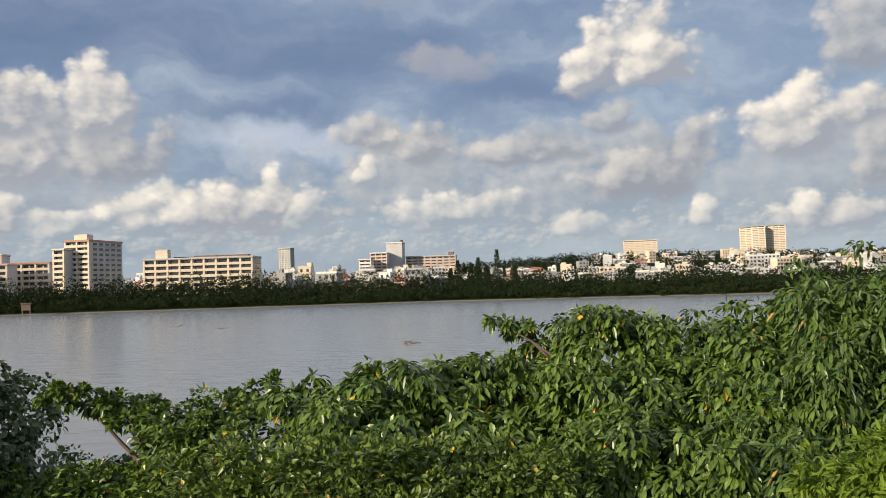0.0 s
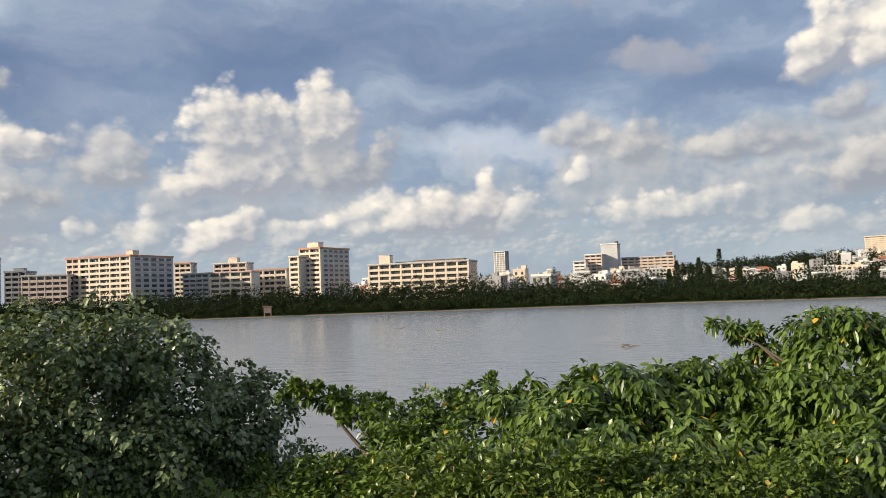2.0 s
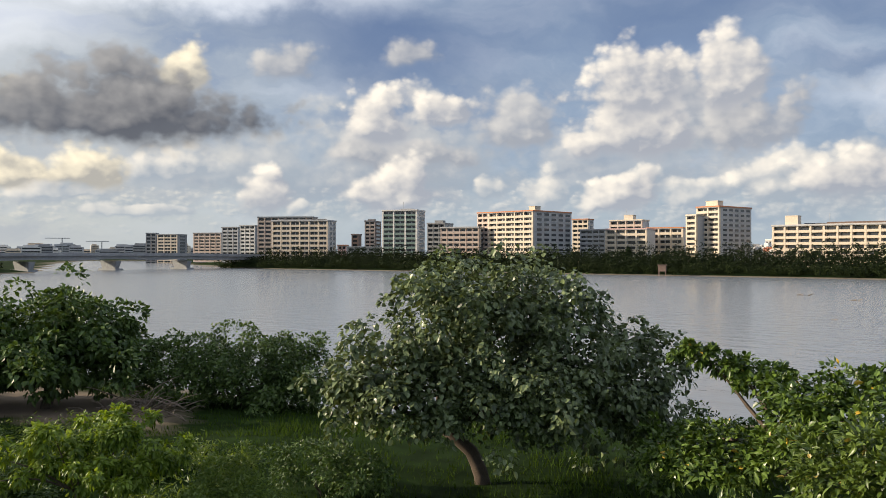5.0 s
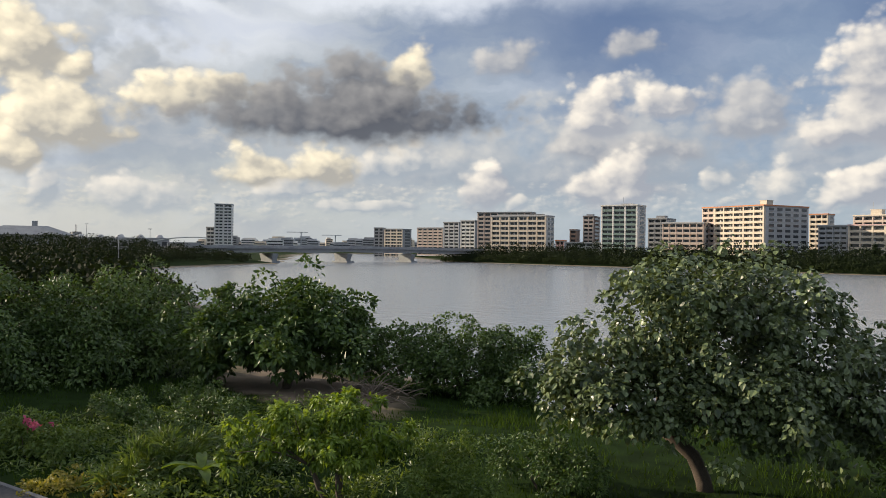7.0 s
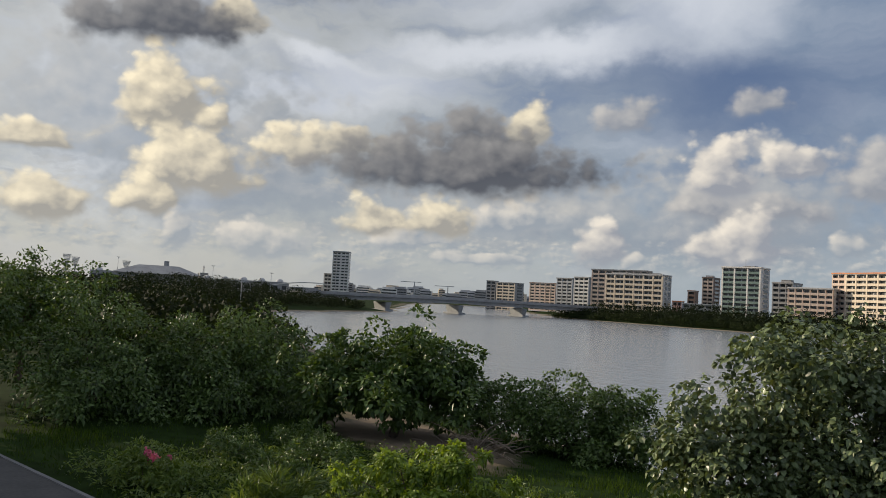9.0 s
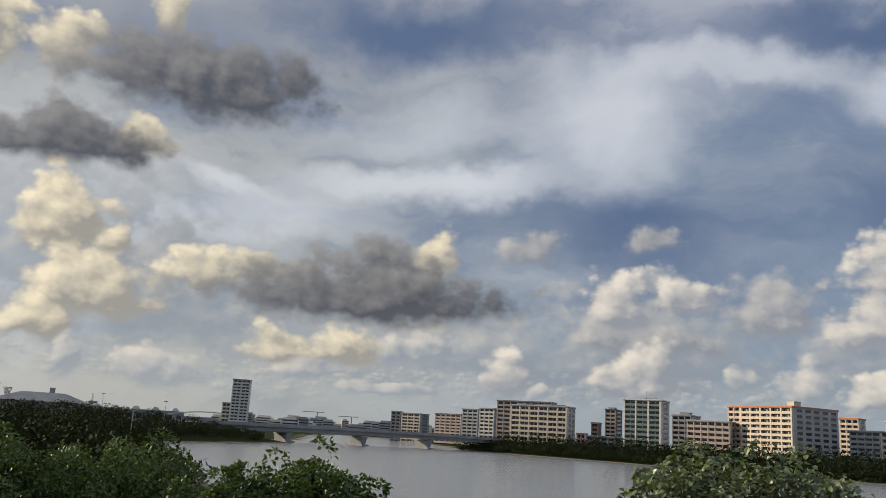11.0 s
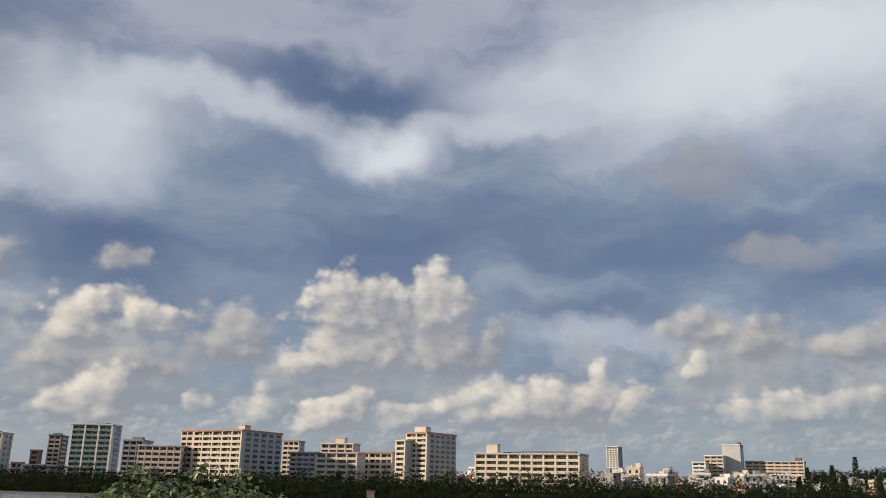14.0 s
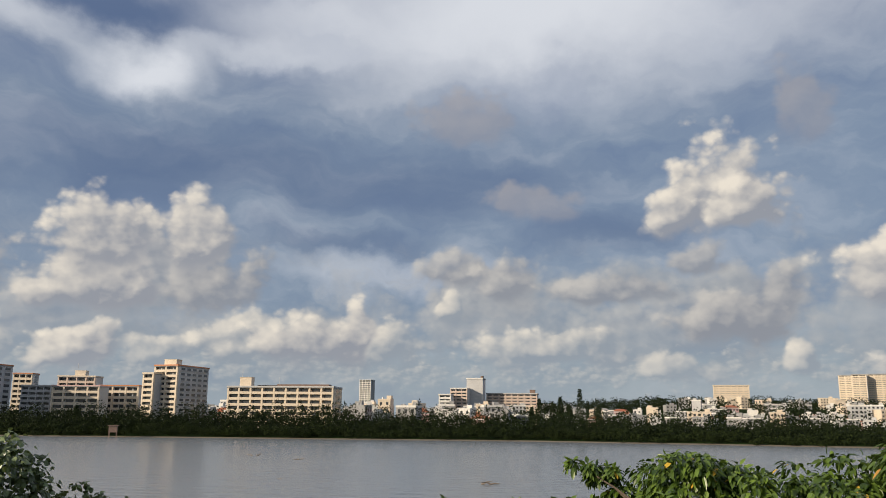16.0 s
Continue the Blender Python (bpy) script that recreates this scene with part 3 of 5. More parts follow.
# PALE and GREY sides of warm fronts: their shade is put into the colour
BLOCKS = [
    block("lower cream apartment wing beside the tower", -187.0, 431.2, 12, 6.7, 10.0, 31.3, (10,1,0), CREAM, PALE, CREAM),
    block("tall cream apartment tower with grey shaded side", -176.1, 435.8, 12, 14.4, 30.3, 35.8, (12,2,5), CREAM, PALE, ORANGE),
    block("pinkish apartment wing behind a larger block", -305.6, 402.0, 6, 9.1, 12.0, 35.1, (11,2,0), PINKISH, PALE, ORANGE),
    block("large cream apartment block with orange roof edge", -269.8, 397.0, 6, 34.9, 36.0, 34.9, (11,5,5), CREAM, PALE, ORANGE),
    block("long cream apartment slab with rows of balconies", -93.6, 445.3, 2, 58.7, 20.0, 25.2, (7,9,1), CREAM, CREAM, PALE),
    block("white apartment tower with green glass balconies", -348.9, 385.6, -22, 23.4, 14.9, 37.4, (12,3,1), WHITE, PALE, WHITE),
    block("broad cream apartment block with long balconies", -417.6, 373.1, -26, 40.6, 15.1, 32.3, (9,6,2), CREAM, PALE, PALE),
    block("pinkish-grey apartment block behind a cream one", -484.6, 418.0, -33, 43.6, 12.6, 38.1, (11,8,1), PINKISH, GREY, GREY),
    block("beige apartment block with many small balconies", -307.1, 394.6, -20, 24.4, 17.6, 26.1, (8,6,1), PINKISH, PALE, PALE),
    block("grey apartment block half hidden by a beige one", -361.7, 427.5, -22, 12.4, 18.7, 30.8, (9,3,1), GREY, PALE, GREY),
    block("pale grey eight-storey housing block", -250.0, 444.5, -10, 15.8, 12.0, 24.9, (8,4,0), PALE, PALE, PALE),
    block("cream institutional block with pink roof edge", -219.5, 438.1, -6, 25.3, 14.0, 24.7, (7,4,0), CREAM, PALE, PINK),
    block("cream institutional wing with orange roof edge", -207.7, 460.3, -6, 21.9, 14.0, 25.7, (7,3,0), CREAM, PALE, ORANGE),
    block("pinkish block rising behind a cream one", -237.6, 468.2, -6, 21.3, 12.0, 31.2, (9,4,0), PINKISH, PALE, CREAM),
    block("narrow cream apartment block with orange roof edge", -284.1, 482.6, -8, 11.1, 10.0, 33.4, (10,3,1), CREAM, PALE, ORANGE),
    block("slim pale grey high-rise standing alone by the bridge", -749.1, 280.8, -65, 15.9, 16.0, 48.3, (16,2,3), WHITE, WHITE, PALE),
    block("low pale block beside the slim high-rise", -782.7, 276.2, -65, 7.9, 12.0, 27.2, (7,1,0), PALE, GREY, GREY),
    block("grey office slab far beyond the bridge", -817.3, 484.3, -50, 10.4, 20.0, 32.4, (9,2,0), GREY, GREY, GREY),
    # grey block: the CREAM front stands for yellow sunlight on it
    block("office block beyond the bridge, its sunlit front coloured cream", -789.0, 492.3, -28, 23.5, 20.5, 30.9, (9,3,1), CREAM, GREY, GREY),
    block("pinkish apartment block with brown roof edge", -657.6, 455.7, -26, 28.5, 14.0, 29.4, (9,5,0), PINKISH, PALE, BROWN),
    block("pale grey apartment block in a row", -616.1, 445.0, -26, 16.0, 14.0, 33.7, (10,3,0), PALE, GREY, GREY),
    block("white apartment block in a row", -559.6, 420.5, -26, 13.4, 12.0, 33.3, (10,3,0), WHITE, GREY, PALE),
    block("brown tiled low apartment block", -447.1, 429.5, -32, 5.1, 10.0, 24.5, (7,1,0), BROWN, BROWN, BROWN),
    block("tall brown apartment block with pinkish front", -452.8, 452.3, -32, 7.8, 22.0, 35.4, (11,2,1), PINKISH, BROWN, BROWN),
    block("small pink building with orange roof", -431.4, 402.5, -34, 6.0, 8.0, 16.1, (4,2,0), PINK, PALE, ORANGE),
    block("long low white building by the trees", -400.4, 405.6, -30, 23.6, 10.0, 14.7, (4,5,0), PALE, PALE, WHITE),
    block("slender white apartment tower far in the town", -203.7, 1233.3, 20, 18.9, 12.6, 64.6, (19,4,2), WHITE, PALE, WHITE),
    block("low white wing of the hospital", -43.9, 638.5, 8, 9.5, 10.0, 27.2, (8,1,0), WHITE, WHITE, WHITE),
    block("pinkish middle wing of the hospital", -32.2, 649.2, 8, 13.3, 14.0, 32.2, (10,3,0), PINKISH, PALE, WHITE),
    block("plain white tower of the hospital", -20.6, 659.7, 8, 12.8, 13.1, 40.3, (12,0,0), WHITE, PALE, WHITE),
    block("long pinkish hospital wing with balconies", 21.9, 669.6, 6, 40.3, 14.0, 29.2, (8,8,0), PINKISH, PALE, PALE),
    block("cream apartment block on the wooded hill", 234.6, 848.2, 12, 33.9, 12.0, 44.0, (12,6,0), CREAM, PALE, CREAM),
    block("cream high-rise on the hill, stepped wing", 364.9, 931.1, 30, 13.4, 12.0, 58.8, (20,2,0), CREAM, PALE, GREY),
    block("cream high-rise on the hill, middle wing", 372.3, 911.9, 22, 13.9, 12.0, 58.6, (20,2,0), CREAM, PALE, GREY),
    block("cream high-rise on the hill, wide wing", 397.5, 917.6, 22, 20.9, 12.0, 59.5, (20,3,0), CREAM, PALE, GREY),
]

# ------------------------------------------------------------------ plants
HAU_LEAF = leaf_material("hibiscus_leaf", (0.040, 0.062, 0.028), (0.215, 0.275, 0.125), 0.12, 0.36)
THICKET_LEAF = leaf_material("drooping_leaf", (0.020, 0.046, 0.007), (0.150, 0.235, 0.038), 0.12, 0.36, old=(0.55, 0.36, 0.04))
SMALL_LEAF = leaf_material("small_thicket_leaf", (0.034, 0.064, 0.009), (0.160, 0.228, 0.042), 0.12, 0.38, old=(0.40, 0.30, 0.08))
WILLOW_LEAF = leaf_material("narrow_leaf", (0.020, 0.045, 0.008), (0.120, 0.200, 0.037), 0.12, 0.42, old=(0.45, 0.25, 0.06))
MANGROVE_LEAF = leaf_material("mangrove_leaf", (0.028, 0.060, 0.013), (0.115, 0.185, 0.040), 0.14, 0.45)
LIME_LEAF = leaf_material("lime_green_leaf", (0.060, 0.110, 0.010), (0.240, 0.340, 0.042), 0.35, 0.45)
SHRUB_LEAF = leaf_material("garden_shrub_leaf", (0.060, 0.110, 0.018), (0.170, 0.240, 0.050), 0.30, 0.45)
YELLOW_LEAF = leaf_material("yellow_variegated_leaf", (0.150, 0.160, 0.025), (0.380, 0.330, 0.070), 0.30, 0.45)
SPEAR_LEAF = leaf_material("blade_leaf", (0.050, 0.095, 0.020), (0.150, 0.210, 0.050), 0.30, 0.40)
# far woods: the shade among the leaves is put into these darkened colours
FAR_LEAF = leaf_material("far_leaf_with_shade", (0.006, 0.011, 0.005), (0.022, 0.034, 0.011), 0.12, 0.7, spec=0.1, scale=0.11)
FRINGE_LEAF = leaf_material("fringe_leaf_with_shade", (0.009, 0.016, 0.006), (0.034, 0.050, 0.014), 0.12, 0.7, spec=0.1, scale=0.15)
PINE_LEAF = leaf_material("pine_needles", (0.014, 0.024, 0.012), (0.035, 0.052, 0.022), 0.10, 0.7, spec=0.1)
GRASS_LEAF = leaf_material("grass_blade", (0.020, 0.042, 0.007), (0.055, 0.098, 0.016), 0.25, 0.9, spec=0.05)
PETAL = leaf_material("pink_petal", (0.40, 0.06, 0.16), (0.62, 0.16, 0.28), 0.3, 0.6)

rng = np.random.default_rng(7)


def unit(v):
    return v / np.maximum(np.linalg.norm(v, axis=1), 1e-6)[:, None]


def leaves(centres, out, length, width, droop, spread=0.5, fold=0.14):
    """Vertices and faces of folded oval leaves that start at the centres and point outwards and down."""
    n = len(centres)
    d = unit(out * 0.75 + rng.normal(0, spread, (n, 3)) * 0.8 + np.array([0, 0, -droop]))
    nrm = unit(out * 0.8 + rng.normal(0, 0.36, (n, 3)) + np.array([0, 0, 0.6]))
    side = unit(np.cross(d, nrm))
    nrm = np.cross(side, d)
    ln = (length * rng.uniform(0.65, 1.25, n))[:, None]
    wd = (width * rng.uniform(0.7, 1.2, n))[:, None]
    sag = np.array([0, 0, -0.20]) * ln
    rib = centres + d * ln * 0.45
    near, far = centres + d * ln * 0.24 + nrm * wd * fold, centres + d * ln * 0.62 + nrm * wd * fold + sag * 0.4
    v = np.stack([centres, near + side * wd * 0.44, far + side * wd * 0.42, centres + d * ln + sag, far - side * wd * 0.42, near - side * wd * 0.44, rib], 1).reshape(-1, 3)
    k = np.arange(n)[:, None] * 7
    f = np.concatenate([k + np.array([[a, (a + 1) % 6, 6]]) for a in range(6)], 0)
    return v, f


def crown_points(lobes, count, clump, inner=0.28, rough=0.34, per=36):
    """Places of leaves in clumps over a heap of lobes (x, y, z, half width, half height): gaps between the clumps, few inside."""
    area = np.array([r * (r + h) for *_, r, h in lobes])
    shares = np.maximum(180, (count * area / area.sum()).astype(int))
    pts, outs = [], []
    for (x, y, z, r, h), k in zip(lobes, shares):
        m = max(2, k // per)
        u = unit(rng.normal(0, 1, (m, 3)))
        bumps = 1 + rough * (np.sin(u[:, 0] * 5 + x) * np.sin(u[:, 1] * 6 + y) + 0.6 * np.sin(u[:, 2] * 9 + x * 2 + u[:, 0] * 7))
        rad = np.where(rng.random(m) < inner, rng.uniform(0.3, 0.75, m), rng.uniform(0.72, 1.14, m)) * bumps
        c = np.array([x, y, z]) + u * rad[:, None] * np.array([r, r, h])
        size = np.minimum(clump * rng.uniform(0.6, 1.35, m), 0.6 * min(r, h) + 0.05)
        uu = np.repeat(u, per, 0)
        w = unit(rng.normal(0, 1, (m * per, 3)) + uu * 0.55 + np.array([0, 0, 0.45]))
        pts.append(np.repeat(c, per, 0) + w * np.repeat(size, per)[:, None] * rng.uniform(0.62, 1.05, (m * per, 1)) * np.array([1.0, 1.0, 0.8]))
        outs.append(unit(w + 0.35 * uu))
    return np.concatenate(pts), np.concatenate(outs)


def tube(bm, path, r0, r1, sides=7):
    """A tapered, slightly uneven round stem along a path."""
    rings = []
    for i, p in enumerate(path):
        p = Vector(p)
        a, b = Vector(path[max(0, i - 1)]), Vector(path[min(len(path) - 1, i + 1)])
        ax = (b - a).normalized()
        e1 = ax.cross(Vector((0.31, 0.95, 0.12))).normalized()
        e2 = ax.cross(e1)
        r = r0 + (r1 - r0) * i / (len(path) - 1)
        rings.append([bm.verts.new(p + (e1 * math.cos(2 * math.pi * k / sides) + e2 * math.sin(2 * math.pi * k / sides)) * r * (1 + 0.12 * math.sin(k * 2.3 + i))) for k in range(sides)])
    for a, b in zip(rings, rings[1:]):
        for k in range(sides):
            bm.faces.new((a[k], a[(k + 1) % sides], b[(k + 1) % sides], b[k]))
    bm.faces.new(rings[0][::-1]), bm.faces.new(rings[-1])


def bent(a, b, steps=6, sag=0.12):
    """A wandering line from a to b."""
    a, b = Vector(a), Vector(b)
    ln = (b - a).length
    w = Vector((random.uniform(-1, 1), random.uniform(-1, 1), random.uniform(0.2, 1))) * ln * sag
    return [a.lerp(b, i / steps) + w * math.sin(math.pi * i / steps) + Vector((random.uniform(-1, 1), random.uniform(-1, 1), 0)) * ln * 0.015 for i in range(steps + 1)]


def plant(name, label, category, lobes, leaf_mat, count, length, width, droop=0.35, spread=0.6, foot=None, fork=0.45, girth=0.14, stems=1, twig=0.16, inner=0.28, boughs=8, group="", per=60, lean=None):
    """A tree or shrub: stems from its foot, boughs to its lobes, and a crown of single leaves."""
    cx, cy = np.mean([l[0] for l in lobes]), np.mean([l[1] for l in lobes])
    fx, fy = foot or (cx, cy)
    fz = max(0.0, ground_at(fx, fy)) - 0.08
    home = new(name)
    home.location = (fx, fy, fz)
    tagged(home, label, category, group)
    home_inv = Matrix.Translation((-fx, -fy, -fz))
    top = max(l[2] for l in lobes)
    for s in range(stems):
        ang = 2 * math.pi * s / stems
        a = Vector((fx + 0.25 * (stems > 1) * math.cos(ang), fy + 0.25 * (stems > 1) * math.sin(ang), fz))
        b = Vector((fx + (cx - fx) * 0.5 + 0.5 * (stems > 1) * math.cos(ang), fy + (cy - fy) * 0.5 + 0.5 * (stems > 1) * math.sin(ang), fz + (top - fz) * fork))
        if lean:
            b = Vector(lean)
        bm = bmesh.new()
        tube(bm, bent(a, b), girth, girth * 0.65)
        bm.transform(home_inv)
        part("trunk", bm, BARK, home, smooth=True)
    for i, l in enumerate(sorted(lobes, key=lambda q: -q[3])[:boughs]):
        bm = bmesh.new()
        tube(bm, bent(b, (l[0], l[1], l[2] - 0.1 * l[4])), girth * 0.45, girth * 0.10, 5)
        bm.transform(home_inv)
        part("bough", bm, BARK, home, smooth=True)
    pts, outs = crown_points([(x, y, z - 0.06 * h, r * 0.86, h * 0.82) for x, y, z, r, h in lobes], int(count * 1.1), twig * 2.6, inner * 0.6, 0.40, per)
    gz = np.maximum(0.05, fz)
    keep = pts[:, 2] > gz
    v, f = leaves(pts[keep] - np.array([fx, fy, fz]), outs[keep], length, width, droop, spread)
    ob = new("crown", mesh_from("crown", v, f, leaf_mat))
    ob.parent = home
    return home


HAU_TREE = [(-17.0, 21.0, 7.4, 2.01, 1.28),
    (-15.5, 22.7, 7.1, 2.05, 1.4),
    (-17.2, 19.5, 6.1, 1.94, 1.59),
    (-16.2, 21.6, 5.5, 2.56, 2.01),
    (-14.8, 23.8, 5.7, 2.28, 2.09),
    (-18.2, 17.9, 4.9, 1.56, 1.56),
    (-16.7, 18.6, 4.2, 1.69, 1.19),
    (-15.2, 21.1, 3.8, 2.29, 1.06),
    (-13.8, 24.4, 4.5, 2.09, 1.9),
    (-12.7, 25.5, 4.6, 1.26, 1.55),
    (-13.0, 24.8, 3.4, 1.33, 1.14),
    (-13.6, 21.0, 4.4, 1.36, 1.19),
    (-18.3, 17.0, 4.4, 0.76, 1.02)]
ARCHING_SHRUB = [(-10.0, 21.8, 6.0, 0.36, 0.16),
    (-9.7, 21.95, 5.92, 0.42, 0.22),
    (-9.0, 22.25, 5.65, 0.52, 0.27),
    (-8.2, 22.55, 5.3, 0.62, 0.36),
    (-9.4, 22.1, 5.8, 0.46, 0.23),
    (-8.6, 22.4, 5.4, 0.52, 0.29),
    (-7.8, 22.7, 5.1, 0.81, 0.52),
    (-6.5, 22.1, 4.8, 1.09, 0.7),
    (-7.3, 21.8, 4.5, 0.55, 0.39),
    (-4.5, 23.6, 5.7, 0.42, 0.26),
    (-5.2, 22.9, 5.2, 0.96, 0.45),
    (-5.3, 21.4, 4.7, 1.34, 0.89),
    (-10.3, 22.8, 2.9, 1.53, 0.85),
    (-8.7, 22.4, 3.0, 1.63, 0.81),
    (-7.0, 21.9, 3.6, 1.25, 0.94)]
MIDDLE_THICKET = [(-3.0, 21.8, 5.4, 0.89, 0.82),
    (-1.7, 21.9, 5.5, 1.04, 0.82),
    (-0.1, 22.0, 5.7, 1.19, 0.92),
    (1.7, 22.4, 5.4, 1.37, 0.92),
    (2.8, 22.3, 4.9, 0.92, 0.92),
    (-2.0, 19.9, 4.7, 1.49, 0.95),
    (0.2, 20.0, 4.6, 1.63, 1.08),
    (2.2, 19.9, 4.4, 1.49, 1.08)]
FRONT_THICKET = [(-4.5, 17.4, 4.3, 1.22, 0.73),
    (-3.1, 16.7, 4.7, 1.27, 0.69),
    (-1.6, 15.9, 4.8, 1.3, 0.76),
    (0.1, 16.0, 4.7, 1.3, 0.65),
    (1.6, 15.9, 4.6, 1.3, 0.76),
    (-0.7, 15.0, 4.3, 1.63, 0.61)]
TALL_THICKET = [(2.0, 23.9, 7.2, 0.42, 0.16),
    (2.6, 23.9, 7.0, 0.52, 0.26),
    (3.2, 23.8, 6.5, 0.65, 0.39),
    (3.5, 23.2, 6.1, 0.72, 0.56),
    (4.5, 22.5, 6.8, 1.01, 0.86),
    (5.8, 22.3, 6.8, 0.94, 0.86),
    (6.8, 21.5, 6.4, 0.92, 0.76),
    (7.8, 21.1, 6.8, 0.99, 0.99),
    (8.6, 20.2, 6.3, 1.19, 0.97),
    (4.4, 20.5, 5.6, 1.57, 1.28),
    (6.2, 20.1, 5.3, 1.71, 1.42),
    (7.4, 19.1, 5.1, 1.67, 1.39),
    (3.9, 17.6, 4.6, 1.46, 1.1),
    (5.5, 16.6, 4.5, 1.54, 1.07)]
EDGE_TREE = [(9.2, 20.0, 7.6, 0.82, 0.75),
    (9.4, 18.8, 6.9, 1.14, 1.28),
    (10.6, 19.3, 7.8, 0.75, 1.27),
    (8.7, 18.0, 5.5, 1.63, 1.63),
    (9.8, 17.4, 5.8, 1.36, 2.17),
    (6.8, 15.6, 4.6, 1.27, 1.04),
    (11.1, 17.8, 6.7, 1.28, 2.42)]
BRIGHT_SHRUB = [(6.5, 12.4, 5.2, 0.85, 0.52),
    (6.9, 12.2, 5.5, 0.66, 0.66)]
BANK_MANGROVE = [(-35.8, 25.5, 3.2, 2.68, 1.64),
    (-36.8, 24.2, 2.6, 2.09, 1.64),
    (-34.0, 27.9, 2.9, 2.68, 1.94),
    (-32.1, 28.6, 2.5, 1.17, 1.6),
    (-33.8, 26.6, 1.6, 3.21, 1.17),
    (-38.5, 23.3, 2.6, 1.68, 1.68)]
SEA_ALMOND = [(-42.0, 18.7, 5.2, 3.43, 1.81),
    (-43.0, 16.5, 4.3, 2.49, 1.87),
    (-40.9, 21.1, 3.8, 1.87, 1.87),
    (-41.0, 18.5, 3.6, 4.30, 1.30),
    (-43.1, 15.9, 3.2, 2.70, 1.20),
    (-39.5, 21.5, 2.9, 1.83, 1.20)]
LEFT_FIG = [(-50.2, 13.4, 4.5, 3.0, 2.82),
    (-51.1, 9.9, 4.1, 3.88, 3.0),
    (-47.8, 14.7, 2.5, 1.69, 2.03),
    (-49.6, 6.5, 3.7, 3.05, 3.22),
    (-48.9, 10.3, 2.1, 4.75, 1.69),
    (-51.9, 3.8, 4.6, 3.88, 4.23),
    (-47.8, 4.3, 2.3, 3.9, 1.95)]
LIME_TREE = [(-22.2, 9.1, 3.3, 0.73, 0.73),
    (-21.8, 10.1, 3.7, 0.89, 0.57),
    (-21.7, 11.4, 3.9, 1.16, 0.47),
    (-20.8, 12.0, 3.6, 0.89, 0.57),
    (-20.5, 12.5, 3.1, 0.73, 0.46),
    (-21.0, 10.6, 3.0, 1.35, 0.61),
    (-21.9, 8.5, 2.9, 0.53, 0.4),
    (-20.5, 11.5, 2.8, 1.12, 0.48)]
GARDEN_SHRUB = [(-19.6, 13.8, 2.4, 1.11, 0.68),
    (-18.4, 13.8, 2.1, 0.7, 0.59),
    (-19.1, 12.7, 2.1, 0.55, 0.55)]
LOW_SHRUB = [(-19.7, 16.9, 2.2, 1.23, 0.71),
    (-18.1, 17.3, 2.0, 1.19, 0.68)]
FLOWER_SHRUB = [(-31.7, 4.5, 2.0, 1.08, 0.76),
    (-30.5, 5.4, 1.7, 1.05, 0.63)]
YELLOW_SHRUB = [(-26.6, 4.8, 1.3, 1.1, 0.4),
    (-25.2, 6.2, 1.2, 0.71, 0.35)]
SPEAR_SHRUB = [(-26.8, 8.1, 1.9, 1.04, 0.66),
    (-26.1, 6.9, 1.7, 0.82, 0.55)]
FOOT_SHRUB = [(-11.5, 27.7, 2.2, 1.22, 1.12),
    (-10.1, 27.2, 2.1, 1.18, 0.98),
    (-12.5, 27.3, 1.9, 0.92, 0.81)]

plant("hibiscus_tree", "broad sea hibiscus tree with grey-green leaves on the grass", "tree", HAU_TREE, HAU_LEAF, 27000, 0.19, 0.175, 0.35, spread=0.95, foot=(-16.4, 21.4), lean=(-17.5, 20.5, 3.0), girth=0.27, twig=0.20, per=40, inner=0.35, boughs=13)
plant("arching_shrub", "glossy green shrub with a long arching bough", "shrub", ARCHING_SHRUB, THICKET_LEAF, 11000, 0.21, 0.115, 0.0, foot=(-5.6, 21.5), fork=0.5, girth=0.16, stems=2, twig=0.13, per=40, boughs=12)
plant("thicket_tree", "dense green thicket tree with drooping leaves", "tree", MIDDLE_THICKET, THICKET_LEAF, 13500, 0.29, 0.145, 0.85, spread=0.42, fork=0.4, girth=0.18, stems=2, twig=0.19, per=55)
plant("thicket_shrub", "bushy shrub with small upright bright green leaves", "shrub", FRONT_THICKET, SMALL_LEAF, 14500, 0.185, 0.095, -0.1, spread=0.45, fork=0.4, girth=0.12, stems=3, twig=0.16, per=50)
plant("tall_thicket_tree", "tall leafy thicket tree with some yellow leaves", "tree", TALL_THICKET, THICKET_LEAF, 22000, 0.25, 0.125, 0.75, spread=0.42, fork=0.4, girth=0.2, stems=2, twig=0.19, per=55, boughs=14)
plant("narrow_leaved_tree", "tree with narrow drooping green leaves", "tree", EDGE_TREE, WILLOW_LEAF, 23000, 0.25, 0.085, 0.8, spread=0.45, fork=0.4, girth=0.2, stems=2, twig=0.19, per=55)
plant("bright_shrub", "bright yellow-green shrub close below the lookout", "shrub", BRIGHT_SHRUB, LIME_LEAF, 3500, 0.20, 0.06, 0.2, fork=0.5, girth=0.08, twig=0.12)
plant("mangrove_bush", "rounded mangrove bush at the water's edge", "bush", BANK_MANGROVE, MANGROVE_LEAF, 22000, 0.20, 0.12, 0.0, fork=0.3, girth=0.13, stems=5, twig=0.22, inner=0.4)
plant("sea_almond_tree", "dark spreading tree with large glossy leaves", "tree", SEA_ALMOND, MANGROVE_LEAF, 18000, 0.32, 0.20, 0.15, foot=(-40.5, 18.2), fork=0.35, girth=0.28, twig=0.25)
